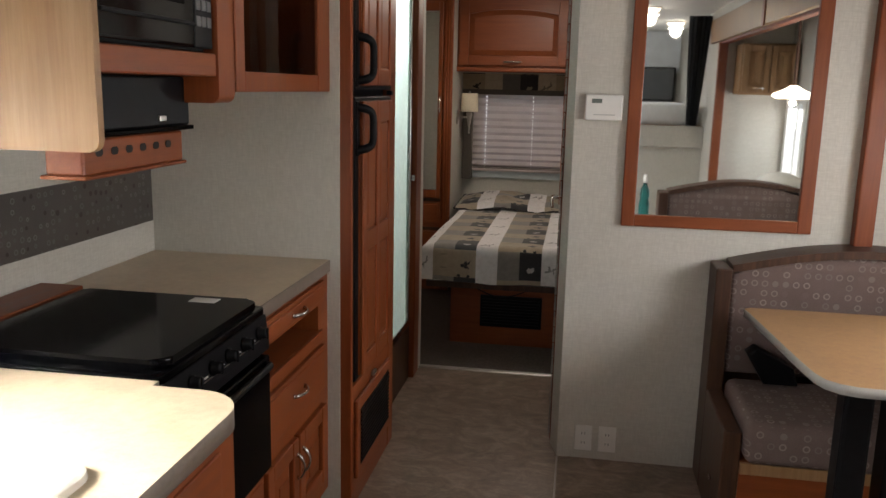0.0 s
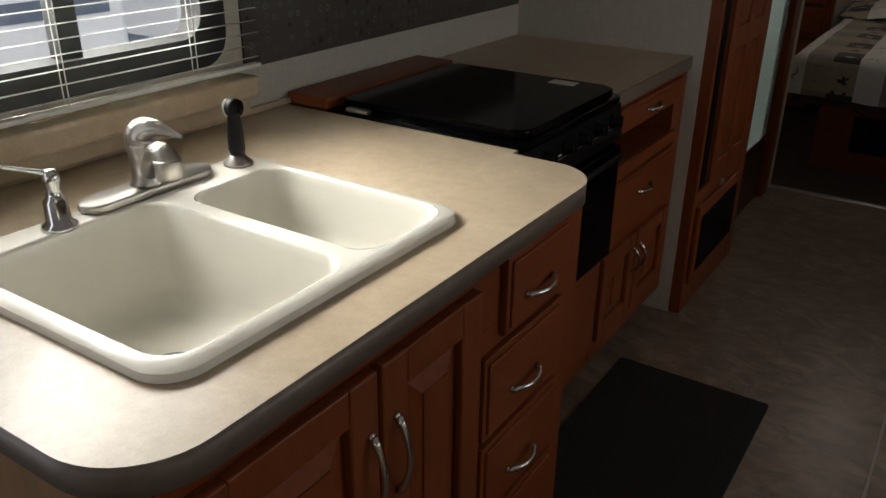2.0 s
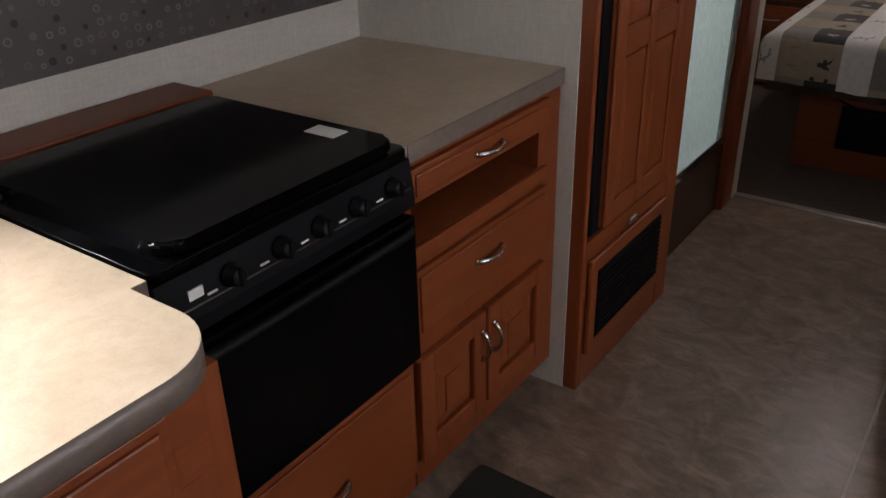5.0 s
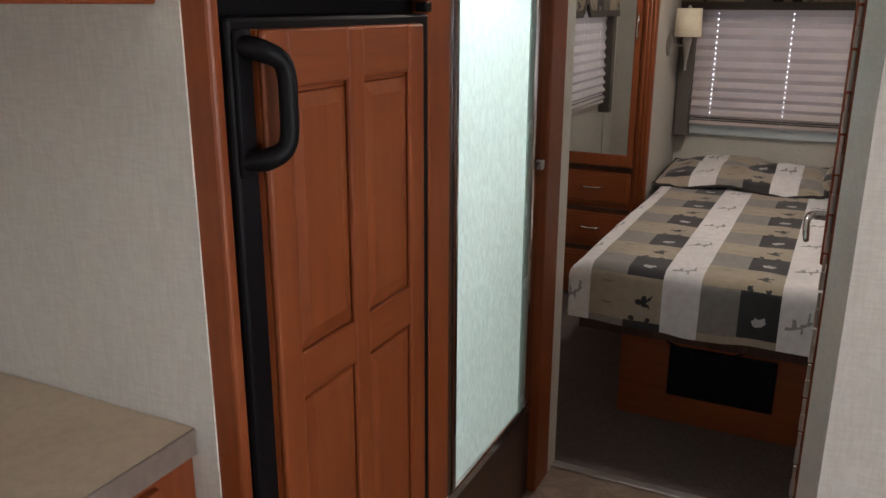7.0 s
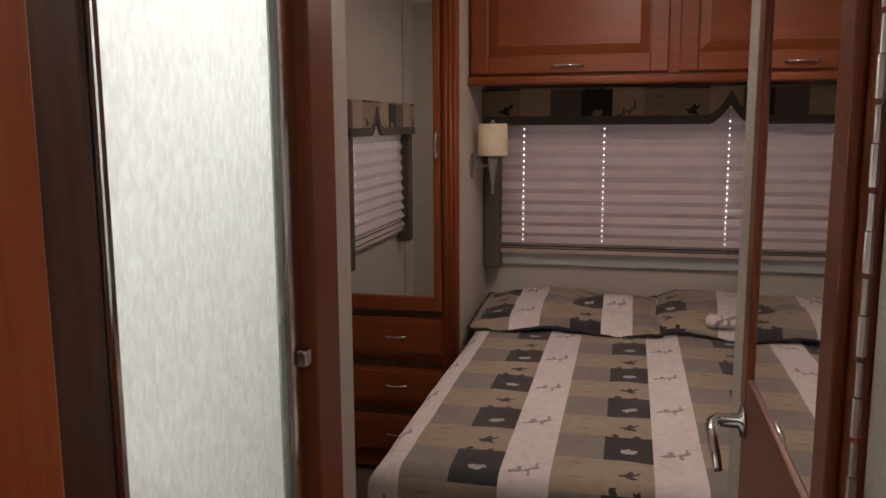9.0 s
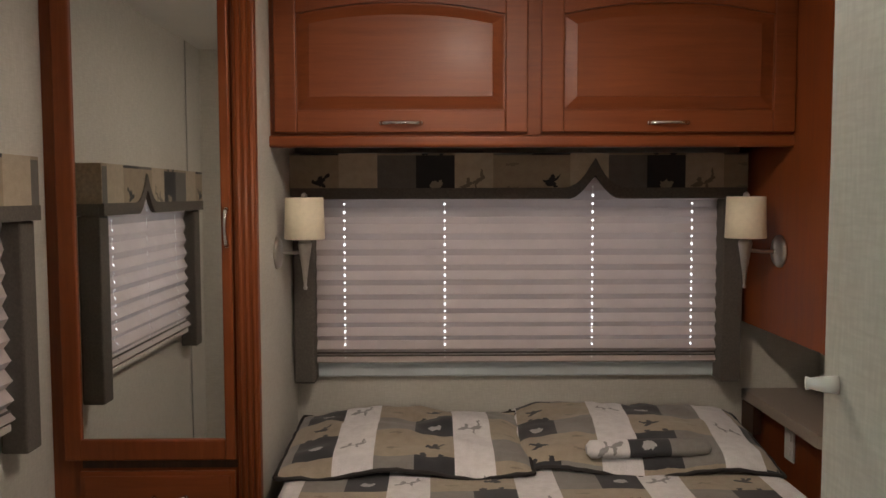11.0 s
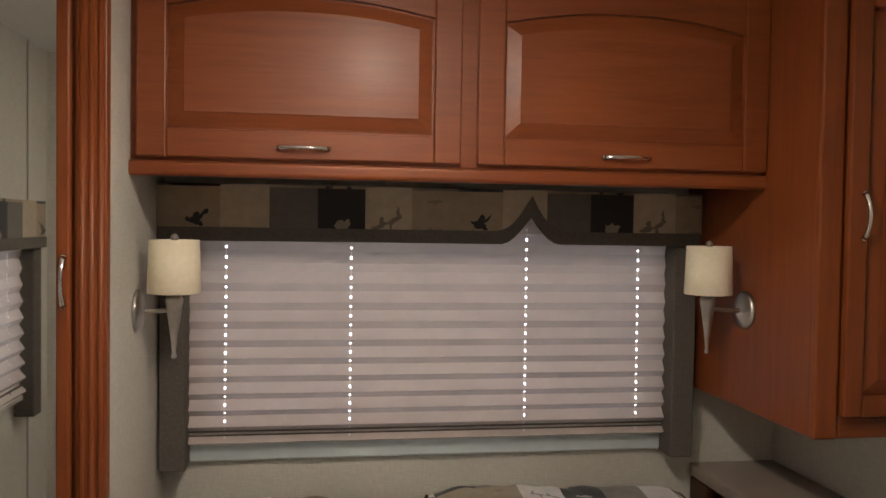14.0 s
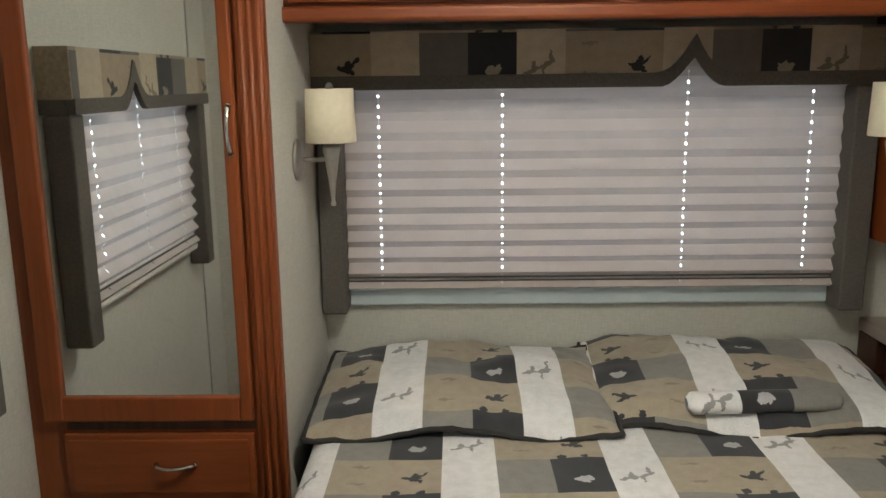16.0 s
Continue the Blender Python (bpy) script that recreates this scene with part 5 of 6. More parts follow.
tagged(part("bench_shelf", box(0.62, SLX - 0.01, 0.42, 0.852, 0.60, 0.63, 0.004), wood_x), "cherry wood shelf behind the dinette bench", "shelf")
part("support", box(0.70, SLX - 0.02, 0.46, 0.84, 0.0, 0.60), wood_dark, bpy.data.objects["bench_shelf"])

# cabinet, pendant and windows of the slide-out
bt = thing("spray_bottle", (0.69, 0.53, 0.631), "clear turquoise plastic bottle on the shelf", "bottle")
teal = glass("turquoise_plastic", 0.12, (0.12, 0.62, 0.66))
part("body", lathe([(0.032, 0), (0.036, 0.008), (0.036, 0.09), (0.028, 0.12), (0.033, 0.15), (0.030, 0.19), (0.014, 0.22), (0.013, 0.235)], (0.69, 0.53, 0.631)), teal, bt, "", True)
part("cap", lathe([(0.016, 0), (0.016, 0.03), (0.012, 0.045), (0.011, 0.06)], (0.69, 0.53, 0.866)), white_plastic, bt, "white cap", True)
sc = thing("slide_cabinet", (1.57, -0.2, 1.48), "pale maple overhead cabinet in the slide-out", "cabinet")
part("body", box(1.365, SLX - 0.003, -0.348, -0.1, 1.48, 1.853, 0.012, 3), wood_pale, sc)
for x in (1.475, 1.672):
    dd = panel_door(sc, "+y", (x, -0.1, 1.668), 0.19, 0.34, wood_pale, 0.04)
    bow_handle(dd, "+y", (x + 0.03, -0.08, 1.53), 0.07)
pn = thing("pendant_lamp", (1.34, 1.65, 1.46), "lit glass pendant lamp hanging over the dinette", "lamp")
part("stem", cyl((1.34, 1.65, 1.53), (1.34, 1.65, ZC - 0.02), 0.008), wood_dark, pn)
part("canopy", lathe([(0.06, 0), (0.055, 0.012), (0.02, 0.02)], (1.34, 1.65, ZC), (0, 0, -1)), nickel, pn, "", True)
part("shade", lathe([(0.08, 0.0), (0.108, 0.012), (0.106, 0.026), (0.05, 0.05), (0.02, 0.07)], (1.34, 1.65, 1.465)), lamp_glow, pn, "lit frosted glass shade", True)


def dome(x, y):
    d = thing("ceiling_light", (x, y, ZC), "round lit ceiling dome light", "lamp", "ceiling lights")
    part("base", lathe([(0.09, 0), (0.088, 0.012), (0.07, 0.014)], (x, y, ZC), (0, 0, -1)), white_plastic, d, "", True)
    part("diffuser", lathe([(0.075, 0.012), (0.07, 0.028), (0.045, 0.042), (0.01, 0.046)], (x, y, ZC), (0, 0, -1)), lamp_glow, d, "", True)


for dx, dy, around, down in DOMES:
    dome(dx, dy)
window_unit("window_2", "-x", (SLX, -0.06, 1.145), 0.52, 0.65, white_frame, "white-framed window at the end of the slide-out", 0.0)
window_unit("window_3", "-x", (SLX, 2.05, 1.3), 1.1, 0.6, white_frame, "white-framed window beside the dinette", 0.0)

# sleeping loft over the cab
lf = thing("cab_over_bunk", (0.4, -2.0, 1.03), "bunk over the cab with white mattress and pale fascia", "bunk")
part("fascia", box(-0.2, XR - 0.003, -0.86, -0.82, 1.03, 1.21, 0.006), wall_mat, lf, "beige fascia board")
part("deck", box(-0.2, XR - 0.003, YB + 0.003, -0.86, 1.13, 1.21), wood_pale, lf)
part("mattress", box(-0.15, XR - 0.03, YB + 0.25, -0.95, 1.212, 1.385, 0.04, 3), plain("pale_ticking", (0.66, 0.68, 0.70), 0.9, 0, 0.05, 30, 0.3), lf, "white mattress", True)
part("liner", box(-0.2, XR - 0.003, -3.0, -2.97, 1.70, ZC - 0.003), plain("blue_white_liner", (0.66, 0.70, 0.74), 0.3), lf, "pale blue-white ceiling liner")
part("support_panel", box(0.45, XR - 0.003, -0.90, -0.862, 0.0, 1.03), wall_mat, lf, "beige panel under the bunk")
tv = thing("television", (0.85, -2.93, 1.386), "flat dark television at the back of the bunk", "television")
part("case", box(0.45, 1.2, -2.95, -2.90, 1.386, 1.75, 0.006), black_plastic, tv)
part("screen", box(0.47, 1.18, -2.899, -2.896, 1.41, 1.73), plain("grey_screen", (0.10, 0.11, 0.12), 0.2), tv)
cu = bmesh.new()
n = 40
ring = [[cu.verts.new((1.05 + 0.15 * (1 - k) / 1 * i / (n - 1) + 0.06 * k + (0.185 - 0.15) * i / (n - 1) - 0.02 * k * i / (n - 1), -0.76 - 0.022 * math.sin(i * 0.9) - 0.008 * math.sin(i * 0.37), z)) for i in range(n)] for k, z in ((0.6, 1.214), (0.3, 1.6), (0.0, ZC - 0.03))]
for a, b in zip(ring, ring[1:]):
    for i in range(n - 1):
        cu.faces.new((a[i], a[i + 1], b[i + 1], b[i]))
bmesh.ops.solidify(cu, geom=cu.faces[:], thickness=0.004)
tagged(part("bunk_curtain", cu, plain("charcoal_curtain", (0.05, 0.055, 0.06), 0.9, 0, 0.2, 90, 0.4), None, "", True), "charcoal curtain drawn aside at the bunk", "curtain")

# ---- bedroom ----
WY = 5.735
wr = thing("wardrobe", (-0.95, 6.05, 0), "cherry wood wardrobe with mirrored door above three drawers", "wardrobe")
bm = box(XB + 0.002, -0.685, WY, YF - 0.002, 0.03, ZC - 0.003)
part("body", bm, wood_v, wr)
part("side_panel", box(-0.684, -0.677, WY + 0.02, YF - 0.002, 0.03, ZC - 0.003), wall_mat, wr, "beige wallboard side facing the bed")
part("stile", box(-0.735, -0.672, WY - 0.012, WY + 0.02, 0.03, ZC - 0.003, 0.004), wood_v, wr)
for fx in (-0.722, -0.7035, -0.685):
    part("reeding", cyl((fx, WY - 0.009, 0.03), (fx, WY - 0.009, ZC - 0.004), 0.0068, None, 14), wood_v, wr, "", True)
bm = bmesh.new()
W0, W1, H0, H1 = -1.225, -0.742, 0.705, 2.06
box(W0, W0 + 0.05, WY - 0.022, WY - 0.001, H0, H1, 0.005, 2, bm)
box(W1 - 0.028, W1, WY - 0.022, WY - 0.001, H0, H1, 0.005, 2, bm)
box(W0 + 0.045, W1 - 0.028, WY - 0.021, WY - 0.001, H0, H0 + 0.06, 0.005, 2, bm)
box(W0 + 0.045, W1 - 0.028, WY - 0.021, WY - 0.001, H1 - 0.06, H1, 0.005, 2, bm)
wd = part("door", bm, wood_v, wr)
part("mirror_glass", box(W0 + 0.04, W1 - 0.023, WY - 0.010, WY - 0.005, H0 + 0.055, H1 - 0.055), mirror_mat, wd, "silvered mirror")
bow_handle(wd, "-y", (W1 - 0.012, WY - 0.021, 1.365), 0.10, True)
for z0, z1 in ((0.515, 0.672), (0.312, 0.462), (0.10, 0.258)):
    d = slab_drawer(wr, "-y", (-0.965, WY, (z0 + z1) / 2), 0.44, z1 - z0, wood_x)
    bow_handle(d, "-y", (-0.93, WY - 0.019, (z0 + z1) / 2 + 0.005), 0.09)
    part("groove", box(-1.18, -0.74, WY - 0.004, WY - 0.0005, z1 + 0.008, z1 + 0.03), wood_dark, wr)

OY = 5.958
ob = thing("bed_overhead_cabinet", (0.13, 6.18, 1.605), "cherry wood overhead cabinet with two arched raised-panel doors", "cabinet")
part("body", box(-0.676, 0.922, OY, YF - 0.002, 1.625, ZC - 0.003), wood_x, ob)
part("bottom_rail", box(-0.70, 0.945, OY - 0.016, OY + 0.03, 1.600, 1.636, 0.010, 3), wood_x, ob)
for x0, x1 in ((-0.661, 0.109), (0.150, 0.926)):
    dd = panel_door(ob, "-y", ((x0 + x1) / 2, OY, 1.870), x1 - x0, 0.452, wood_x, 0.068, 0.040, 0.052)
    bow_handle(dd, "-y", ((x0 + x1) / 2, OY - 0.02, 1.672), 0.118)

RY = 5.70
rc = thing("bedside_wall_cabinet", (1.08, 6.05, 1.0), "tall cherry wood wall cabinet over the nightstand", "cabinet")
part("body", box(0.928, XR - 0.002, RY + 0.02, YF - 0.002, 1.0, ZC - 0.003), wood_v, rc)
part("stile", box(0.922, 0.985, RY, RY + 0.02, 0.998, ZC - 0.003, 0.006), wood_v, rc)
part("stile", box(1.208, XR - 0.002, RY, RY + 0.02, 0.998, ZC - 0.003, 0.004), wood_v, rc)
part("rail", box(0.985, 1.208, RY + 0.002, RY + 0.02, 1.0, 1.05, 0.003), wood_x, rc)
part("rail", box(0.985, 1.208, RY + 0.002, RY + 0.02, 2.06, ZC - 0.003, 0.003), wood_x, rc)
dd = panel_door(rc, "-y", (1.096, RY, 1.56), 0.222, 1.01, wood_v, 0.048, 0.0)
bow_handle(dd, "-y", (1.022, RY - 0.02, 1.53), 0.105, True)

ns = thing("nightstand", (1.1, 6.1, 0), "nightstand with grey-brown laminate top and cherry front", "nightstand")
part("body", box(1.0, XR - 0.002, 5.81, YF - 0.002, 0.0, 0.70), wood_v, ns)
part("top", prism(rounded(0.955, XR - 0.002, 5.765, YF - 0.002, [0, 0, 0.035, 0]), 0.702, 0.742, None, None, 0.004), plain("taupe_laminate", (0.30, 0.25, 0.205), 0.4, 0, 0.08, 120), ns)
part("leg_bracket", box(0.955, 0.985, 6.28, YF - 0.004, 0.60, 0.70, 0.004), wood_dark, ns)
d = slab_drawer(ns, "-y", (1.12, 5.81, 0.58), 0.21, 0.16, wood_x)
bow_handle(d, "-y", (1.12, 5.791, 0.58), 0.08)

op = thing("outlet_plate", (0.998, 6.08, 0.58), "white outlet plate on the side of the nightstand", "outlet", "outlets")
part("plate", box(0.992, 0.999, 6.04, 6.11, 0.575, 0.685, 0.003), white_plastic, op)
for z in (0.607, 0.653):
    part("socket", on_front(prism(rounded(-0.016, 0.016, -0.013, 0.013, 0.008), 0, 0.003), "-x", (0.9925, 6.075, z)), white_plastic, op)
setting("trim_wall_seam", box(XB + 0.0005, XB + 0.004, 4.372, 4.382, 0.004, ZC, 0.001), plain("grey_seam_strip", (0.30, 0.29, 0.27), 0.5), "narrow grey seam strip on the bedroom wall", "trim")

# bed
BX0, BX1, BY0, BY1, BT = -0.632, 0.88, 4.425, 6.385, 0.622
bb = thing("bed_platform", (0.12, 5.5, 0), "cherry wood bed platform with dark register panel at the foot", "bed base")
part("box", box(-0.475, 0.72, 4.60, 6.38, 0.005, 0.365), wood_x, bb)
part("deck", box(-0.60, 0.85, 4.47, 6.38, 0.366, 0.40), wood_dark, bb)
rg2 = part("register", box(-0.298, 0.06, 4.585, 4.602, 0.115, 0.303, 0.003), black_plastic, bb, "dark air register panel")
for k in range(9):
    part("louvre", box(-0.285, 0.047, 4.580, 4.587, 0.13 + 0.018 * k, 0.139 + 0.018 * k), black_plastic, rg2)
tagged(part("bed_strap", tube([(-0.38 + 0.042 * i, 4.50, 0.405 - 0.085 * math.sin(math.pi * i / 10)) for i in range(11)], 0.008, 8, None, 0.3), black_plastic, None, "", True), "black lifting strap hanging below the mattress", "strap")


def cloth(fn, nu, nv):
    """A sheet over a grid: fn gives place and cloth coordinates for each step."""
    bm = bmesh.new()
    lay = bm.loops.layers.uv.new("UVMap")
    uvs, vs = {}, []
    for j in range(nv + 1):
        row = []
        for i in range(nu + 1):
            p, uv = fn(i / nu, j / nv)
            v = bm.verts.new(p)
            uvs[v] = uv
            row.append(v)
        vs.append(row)
    for j in range(nv):
        for i in range(nu):
            f = bm.faces.new((vs[j][i], vs[j][i + 1], vs[j + 1][i + 1], vs[j + 1][i]))
            for lp in f.loops:
                lp[lay].uv = uvs[lp.vert]
    return bm


SIDE, R = 0.205, 0.05


def drape(s, total, half):
    """Across a mattress: side drop, rounded edge, flat, edge, drop. Gives offset from the middle and the drop."""
    a = s - half
    sign = 1 if a > 0 else -1
    a = abs(a)
    flat = total
    if a <= flat - R:
        return sign * a, 0.0
    t = a - (flat - R)
    if t < R * math.pi / 2:
        g = t / R
        return sign * (flat - R + R * math.sin(g)), R * (1 - math.cos(g))
    return sign * (flat + 0.004 * math.sin(40 * t)), R + (t - R * math.pi / 2)


def spread(u, v):
    hw = (BX1 - BX0) / 2
    half = hw - R + R * math.pi / 2 + (SIDE - R)
    s = u * 2 * half
    ox, dz = drape(s, hw, half)
    ly = (BY1 - BY0)
    lv = ly - R + R * math.pi / 2 + (SIDE - R)
    t = v * lv
    fold = lv - t
    start = (SIDE - R) + R * math.pi / 2
    if t < SIDE - R:
        y, dzy = BY0, R + (SIDE - R - t)
    elif t < start:
        g = (start - t) / R
        y, dzy = BY0 + R - R * math.sin(g), R * (1 - math.cos(g))
    else:
        y, dzy = BY0 + R + (t - start), 0.0
    x = (BX0 + BX1) / 2 + ox
    d = max(dz, dzy)
    n = noise.noise(Vector((x * 3.2, y * 2.4, 0.3))) * 0.006 + noise.noise(Vector((x * 11, y * 8, 2.3))) * 0.0045
    hang = max(0.0, d - R) / SIDE
    out = 0.014 * hang * math.sin(x * 21 + 3 * math.sin(y * 7)) + 0.008 * hang * math.sin(y * 26)
    if dz > dzy:
        x += out * (1 if ox > 0 else -1)
    elif dzy > 0.02:
        y -= out * 0.8
    z = BT - d + n + 0.006 * hang * math.sin(x * 9)
    cu0 = (BX0 + BX1) / 2 + (s - half)
    return (x, y, z), (cu0 + 0.677 + 3 * 0.3651, t + 0.158 * 2 + 0.132)


bed = thing("bed", (0.12, 5.4, 0.4), "made bed under a checked lodge-pattern bedspread", "bed")
part("mattress", box(BX0 + 0.02, BX1 - 0.02, BY0 + 0.03, BY1 - 0.004, 0.402, BT - 0.012, 0.03, 3), white_plastic, bed)
part("bedspread", cloth(spread, 120, 130), fabric_mat, bed, "white, grey, beige and charcoal checked bedspread", True)


def sham(cx, cy, w, d, h, tilt, twist, seedz, label, turn, cu, cv):
    p = thing("pillow", (cx, cy, BT), label, "pillow", "pillows on the bed")
    m = Matrix.Translation((cx, cy, BT + 0.012)) @ Euler((radians(tilt), 0, radians(twist))).to_matrix().to_4x4()

    def puff(u, v):
        a, b = abs(2 * u - 1), abs(2 * v - 1)
        return max(0.0, (1 - a ** 3.2) * (1 - b ** 3.0)) ** 0.55

    def top_of(u, v):
        x, y = (u - 0.5) * w, (v - 0.5) * d
        k = puff(u, v)
        z = 0.012 + h * k + 0.026 * k * noise.noise(Vector((x * 6, y * 7, seedz))) + 0.009 * noise.noise(Vector((x * 19 + y * 6, y * 15, seedz))) + 0.01 * (1 - k) * math.sin(14 * x + seedz)
        y2 = y + 0.018 * math.sin(9 * x + seedz) * (1 - k)
        return m @ Vector((x, y2, z)), (turn * x + cu, y + cv)

    def under(u, v):
        x, y = (u - 0.5) * w, (v - 0.5) * d
        k = puff(u, v)
        return m @ Vector((x, y + 0.018 * math.sin(9 * x + seedz) * (1 - k), 0.008 + 0.01 * (1 - k) * math.sin(14 * x + seedz))), (x, y)

    part("front", cloth(top_of, 44, 34), fabric_mat, p, "", True)
    part("back", cloth(under, 20, 20), curtain_mat, p, "", True)
    edge = [top_of(u, 0)[0] for u in [i / 30 for i in range(31)]] + [top_of(1, v)[0] for v in [i / 20 for i in range(1, 21)]]
    edge += [top_of(u, 1)[0] for u in [1 - i / 30 for i in range(1, 31)]] + [top_of(0, v)[0] for v in [1 - i / 20 for i in range(1, 20)]]
    edge.append(edge[0])
    part("piping", tube(edge, 0.007, 6), plain("dark_piping", (0.03, 0.027, 0.025), 0.9), p, "dark corded edge", True)
    return p


sham(-0.265, 6.075, 0.76, 0.56, 0.056, 3, 0, 2.0, "checked pillow sham with dark piping", 1, 0.583, 0.388)
sham(0.48, 6.09, 0.80, 0.56, 0.066, 4, -4, 5.0, "checked pillow sham with dark piping", -1, -0.015, 0.268)
rl = thing("rolled_pillowcase", (0.44, 5.97, BT + 0.06), "rolled edge of checked fabric lying on the pillow", "roll")


def roll(u, v):
    a = 2 * math.pi * v
    r = 0.032 + 0.004 * math.sin(a * 2)
    x = 0.28 + 0.38 * u
    e = min(1.0, 0.25 + 22 * min(u, 1 - u)) ** 0.5
    return (x, 5.85 + 0.02 * u + r * e * math.cos(a), BT + 0.066 + r * 0.75 * e * math.sin(a)), (4 * 0.1217 - (x - 0.28) * 0.96, 0.165 + 0.14 * v)


part("cloth", cloth(roll, 30, 18), fabric_mat, rl, "", True)

# front window: frame, pleated shade, side curtains, valance
window_unit("window_4", "-y", ((WIN_F[0] + WIN_F[1]) / 2, YF, (WIN_F[2] + WIN_F[3]) / 2), WIN_F[1] - WIN_F[0], WIN_F[3] - WIN_F[2], white_frame, "white-framed window at the head of the bed", None, 0.05, 0.03, 0.03)
setting("window_stool_bed", box(-0.60, 0.87, YF - 0.025, YF - 0.002, 0.795, 0.848, 0.006), plain("blue_white_vinyl", (0.50, 0.56, 0.58), 0.4), "pale blue-white sill rail under the shade", "window sill")


def pleated(name, axis, at, w, z_top, z_bot, strings, label):
    """A pleated shade with punched cord holes; at is the top middle."""
    t = thing(name, at, label, "window shade", "pleated shades")
    pitch = 0.0262
    n = int((z_top - z_bot) / pitch)
    xs = [-w / 2]
    for s in strings:
        xs += [s - 0.003, s + 0.003]
    xs.append(w / 2)
    zs, outs = [], []
    for k in range(n + 1):
        f = k / n
        zs.append((z_top - z_bot) * (1 - (1.16 * f - 0.16 * f * f)) - (0.16 * pitch if k % 2 else 0.0))
        outs.append(0.005 + (0.005 + 0.020 * f if k % 2 else 0.0))
    bm = bmesh.new()
    sub = []
    for k in range(n):
        zz = [0.0, 0.36, 0.64, 1.0]
        sub.append([[bm.verts.new((x, zs[k] + (zs[k + 1] - zs[k]) * f, outs[k] + (outs[k + 1] - outs[k]) * f)) for x in xs] for f in zz])
    for k in range(n):
        for r in range(3):
            for i in range(len(xs) - 1):
                if i % 2 == 1 and r == 1:
                    continue
                a, b = sub[k][r], sub[k][r + 1]
                bm.faces.new((a[i], a[i + 1], b[i + 1], b[i]))
    bmesh.ops.remove_doubles(bm, verts=bm.verts, dist=1e-5)
    base = (at[0], at[1], z_bot)
    part("cloth", on_front(bm, axis, base), blind_mat, t)
    part("bottom_rail", on_front(box(-w / 2, w / 2, -0.012, 0.006, -0.004, 0.018, 0.003), axis, base), plain("pale_rail", (0.6, 0.56, 0.52), 0.5), t)
    # taupe strips paint the dark creases between the stacked folds
    for z in (0.012, 0.023, 0.036):
        part("fold", on_front(box(-w / 2, w / 2, z, z + 0.004, 0.002, 0.017), axis, base), curtain_mat, t, "dark strip for the crease shade between stacked folds")
    part("head_rail", on_front(box(-w / 2, w / 2, z_top - z_bot, z_top - z_bot + 0.025, -0.006, 0.02, 0.003), axis, base), white_frame, t)
    for s in strings:
        part("cord", on_front(cyl((s, 0, 0.008), (s, z_top - z_bot, 0.008), 0.0008, None, 5), axis, base), slat_mat, t)
    return t


pleated("pleated_shade", "-y", (0.133, YF - 0.030, 1.53), 1.50, 1.53, 0.862, (-0.63, -0.272, 0.258, 0.615), "closed pleated shade in mauve-grey cloth over the bed")


def valance(name, axis, at, w, z0, z1, depth, label, notch, legs, leg_z, shift=0.0):
    """A boxed valance of checked fabric with a taupe band that rises to a point, and side legs; at is its middle on the wall."""
    t = thing(name, at, label, "valance", "window valances")
    h = z1 - z0
    base = (at[0], at[1], z0)

    def low(x):
        g = abs(x - notch)
        return 0.036 + (h - 0.05) * max(0.0, 1 - g / 0.115) ** 2.4

    def face(u, v):
        x = (u - 0.5) * w
        b = low(x)
        return (x, b + (h - b) * v, depth), (x * 0.91 + shift, (b + (h - b) * v) * 0.98 + 0.158 * 5 + 0.01)

    bm = cloth(face, 90, 4)
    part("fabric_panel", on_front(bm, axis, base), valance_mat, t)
    pts = [(-w / 2 + w * i / 90) for i in range(91)]
    lo = lambda x: (h - 0.075) * max(0.0, 1 - abs(x - notch) / 0.085) ** 1.6
    bm = prism([(x, lo(x)) for x in pts] + [(x, low(x) + 0.002) for x in reversed(pts)], depth - 0.012, depth + 0.004)
    part("band", on_front(bm, axis, base), curtain_mat, t, "taupe fabric band")
    for s in (-1, 1):
        sheet = box(s * w / 2 - 0.004, s * w / 2 + 0.004, 0.036, h, 0.002, depth - 0.001)
        part("return", on_front(sheet, axis, base), canvas_mat, t)
        part("band", on_front(box(s * w / 2 - 0.005, s * w / 2 + 0.005, 0.0, 0.036, 0.002, depth - 0.012), axis, base), curtain_mat, t)
    part("top_board", on_front(box(-w / 2, w / 2, h - 0.006, h, 0.002, depth - 0.002), axis, base), wood_dark, t)
    for s in (-1, 1):
        x0, x1 = sorted((s * (w / 2 - 0.002), s * (w / 2 - legs)))
        part("leg", on_front(box(x0, x1, leg_z - z0, -0.001, 0.004, depth - 0.012, 0.006), axis, base), curtain_mat, t, "padded taupe side leg")
    return t


valance("valance", "-y", (0.12, YF - 0.001, 1.5), 1.585, 1.440, 1.598, 0.12, "boxed valance in checked lodge fabric over the shade", 0.262, 0.075, 0.79, 1.30)

# side windows
y0, y1, z0, z1 = WIN_BL
window_unit("window_5", "+x", (XB, (y0 + y1) / 2, (z0 + z1) / 2), y1 - y0, z1 - z0, white_frame, "white-framed bedroom window behind a pleated shade", None, 0.05, 0.03, 0.03)
pleated("pleated_shade", "+x", (XB + 0.022, (y0 + y1) / 2, 1.48), 0.90, 1.48, 0.885, (-0.33, 0.0, 0.33), "closed pleated shade in mauve-grey cloth")
valance("valance", "+x", (XB + 0.001, 4.99, 1.5), 1.07, 1.393, 1.553, 0.085, "boxed valance in checked lodge fabric by the wardrobe", 0.15, 0.075, 0.81, 0.4)
y0, y1, z0, z1 = WIN_BR
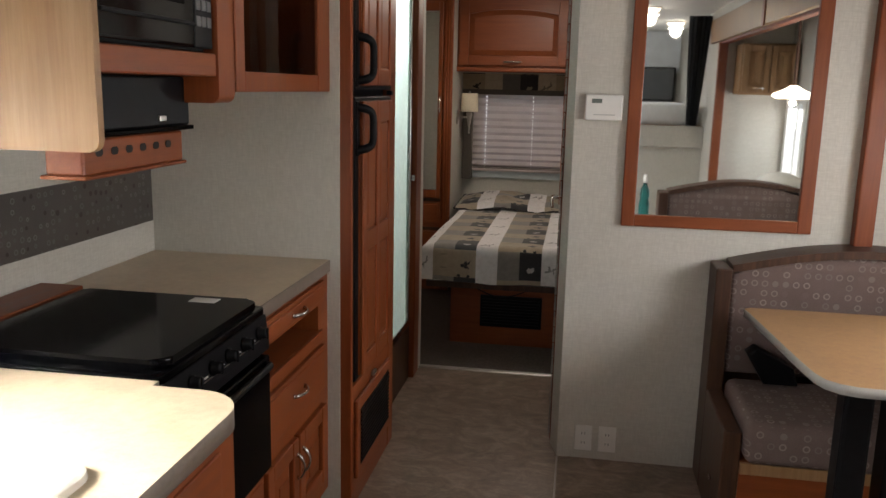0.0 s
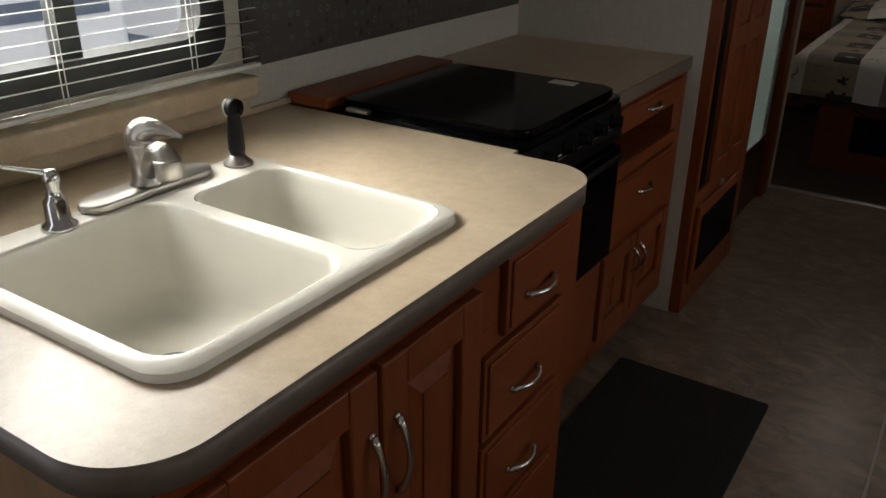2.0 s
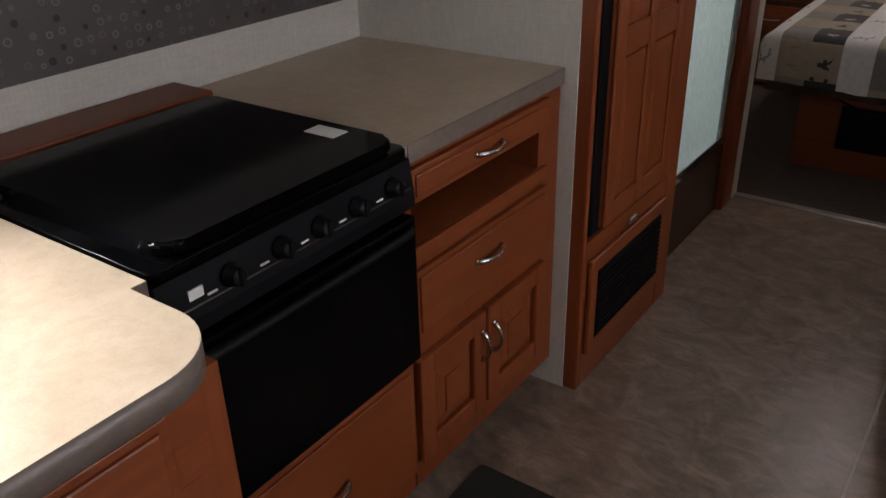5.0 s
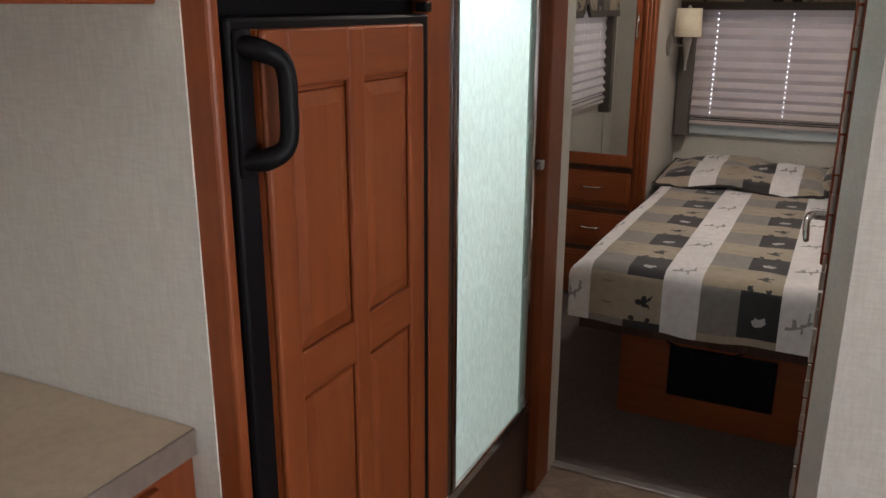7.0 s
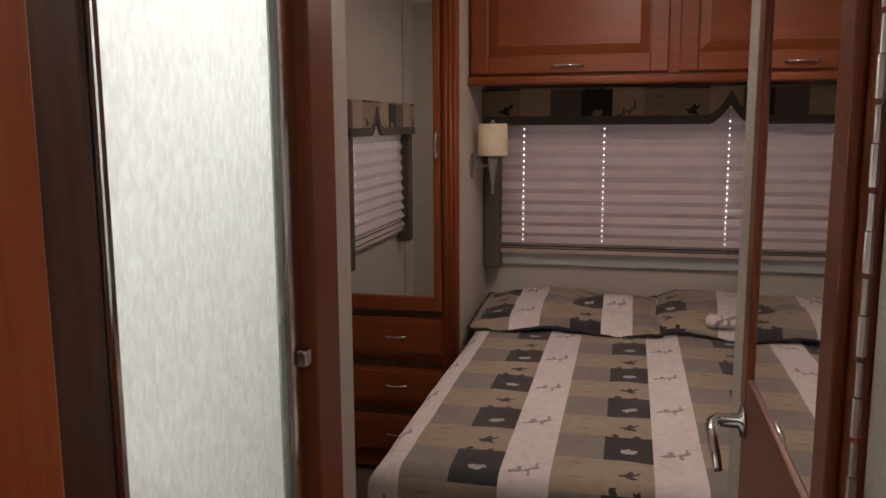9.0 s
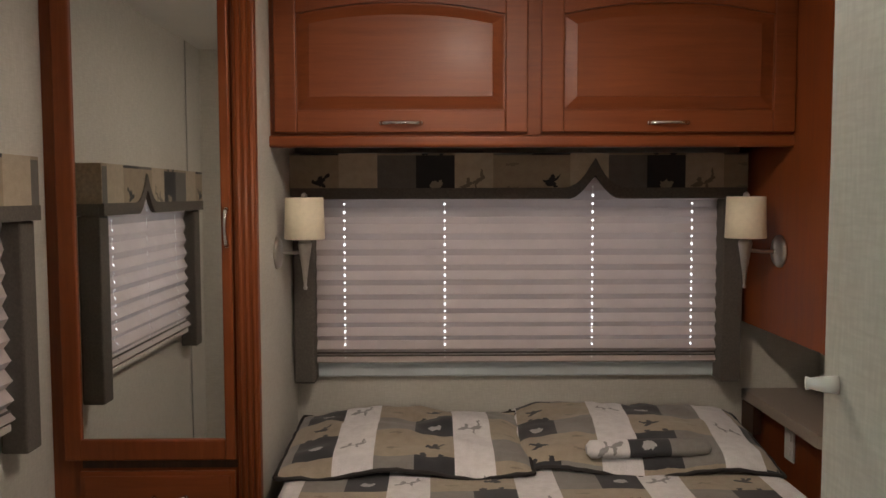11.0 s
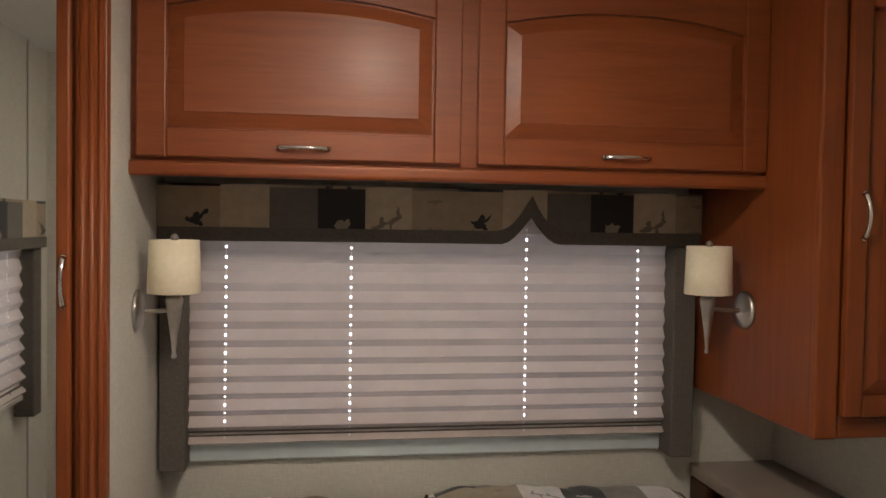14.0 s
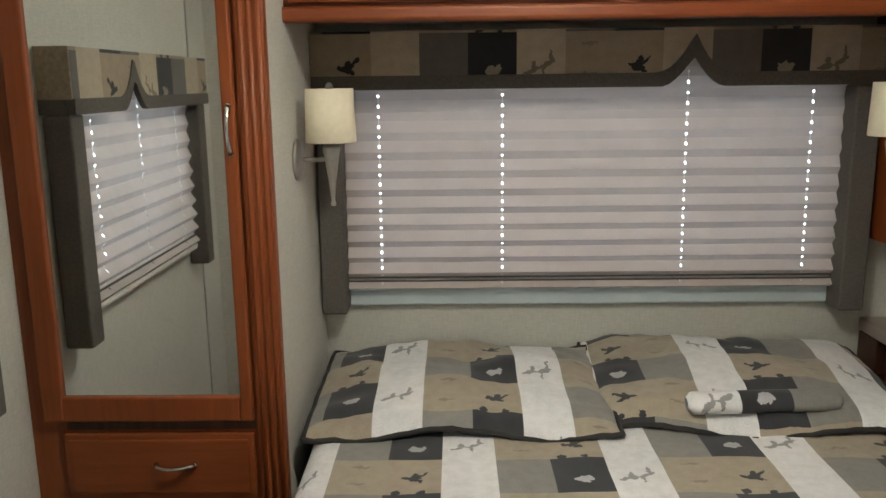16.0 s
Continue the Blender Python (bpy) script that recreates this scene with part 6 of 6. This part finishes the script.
window_unit("window_6", "-x", (XR, (y0 + y1) / 2, (z0 + z1) / 2), y1 - y0, z1 - z0, white_frame, "white-framed bedroom window behind a pleated shade", None, 0.05, 0.03, 0.03)
pleated("pleated_shade", "-x", (XR - 0.022, (y0 + y1) / 2, 1.45), 0.90, 1.45, 0.87, (-0.40, 0.0, 0.33), "closed pleated shade in mauve-grey cloth")
valance("valance", "-x", (XR - 0.001, 4.93, 1.45), 0.98, 1.39, 1.53, 0.085, "boxed valance in checked lodge fabric by the nightstand", 0.1, 0.07, 0.80, 0.52)


def sconce(x_wall, s, label):
    """A wall sconce on a side wall; s points away from the wall along x."""
    y, z = 6.03, 1.272
    t = thing("wall_sconce", (x_wall, y, z), label, "lamp", "bedside sconces")
    part("wall_plate", lathe([(0.052, 0), (0.052, 0.006), (0.044, 0.013), (0.015, 0.02)], (x_wall, y, z), (s, 0, 0)), nickel, t, "", True)
    cx = x_wall + s * (0.09 if s > 0 else 0.112)
    part("arm", tube([(x_wall + s * 0.015, y, z), (x_wall + s * 0.06, y, z), (cx, y, z + 0.005)], 0.006), nickel, t, "", True)
    part("stem", lathe([(0.005, 0), (0.007, 0.006), (0.0045, 0.014), (0.009, 0.06), (0.017, 0.115), (0.022, 0.145), (0.018, 0.155)], (cx, y, z - 0.118)), nickel, t, "", True)
    sh = bmesh.new()
    seg = 32
    pr = [(0.062, 0.0), (0.064, 0.002), (0.060, 0.132), (0.057, 0.132), (0.059, 0.004)]
    rings = [[sh.verts.new((cx + r * math.cos(2 * math.pi * k / seg), y + r * math.sin(2 * math.pi * k / seg), 1.315 + h)) for k in range(seg)] for r, h in pr]
    for a, b in zip(rings, rings[1:] + rings[:1]):
        for k in range(seg):
            sh.faces.new((a[k], a[(k + 1) % seg], b[(k + 1) % seg], b[k]))
    shd = part("shade", sh, shade_mat, t, "cream fabric drum shade", True)
    part("spider", box(cx - 0.058, cx + 0.058, y - 0.003, y + 0.003, 1.440, 1.444), nickel, shd)
    part("finial", lathe([(0.006, 0), (0.010, 0.004), (0.009, 0.012), (0.003, 0.018)], (cx, y, 1.444)), nickel, t, "", True)
    part("bulb", lathe([(0.012, 0), (0.02, 0.03), (0.024, 0.06), (0.012, 0.085)], (cx, y, 1.32)), white_plastic, t, "", True)


sconce(-0.677, 1, "nickel wall sconce with cream drum shade beside the bed")
sconce(0.928, -1, "nickel wall sconce with cream drum shade on the cabinet side")
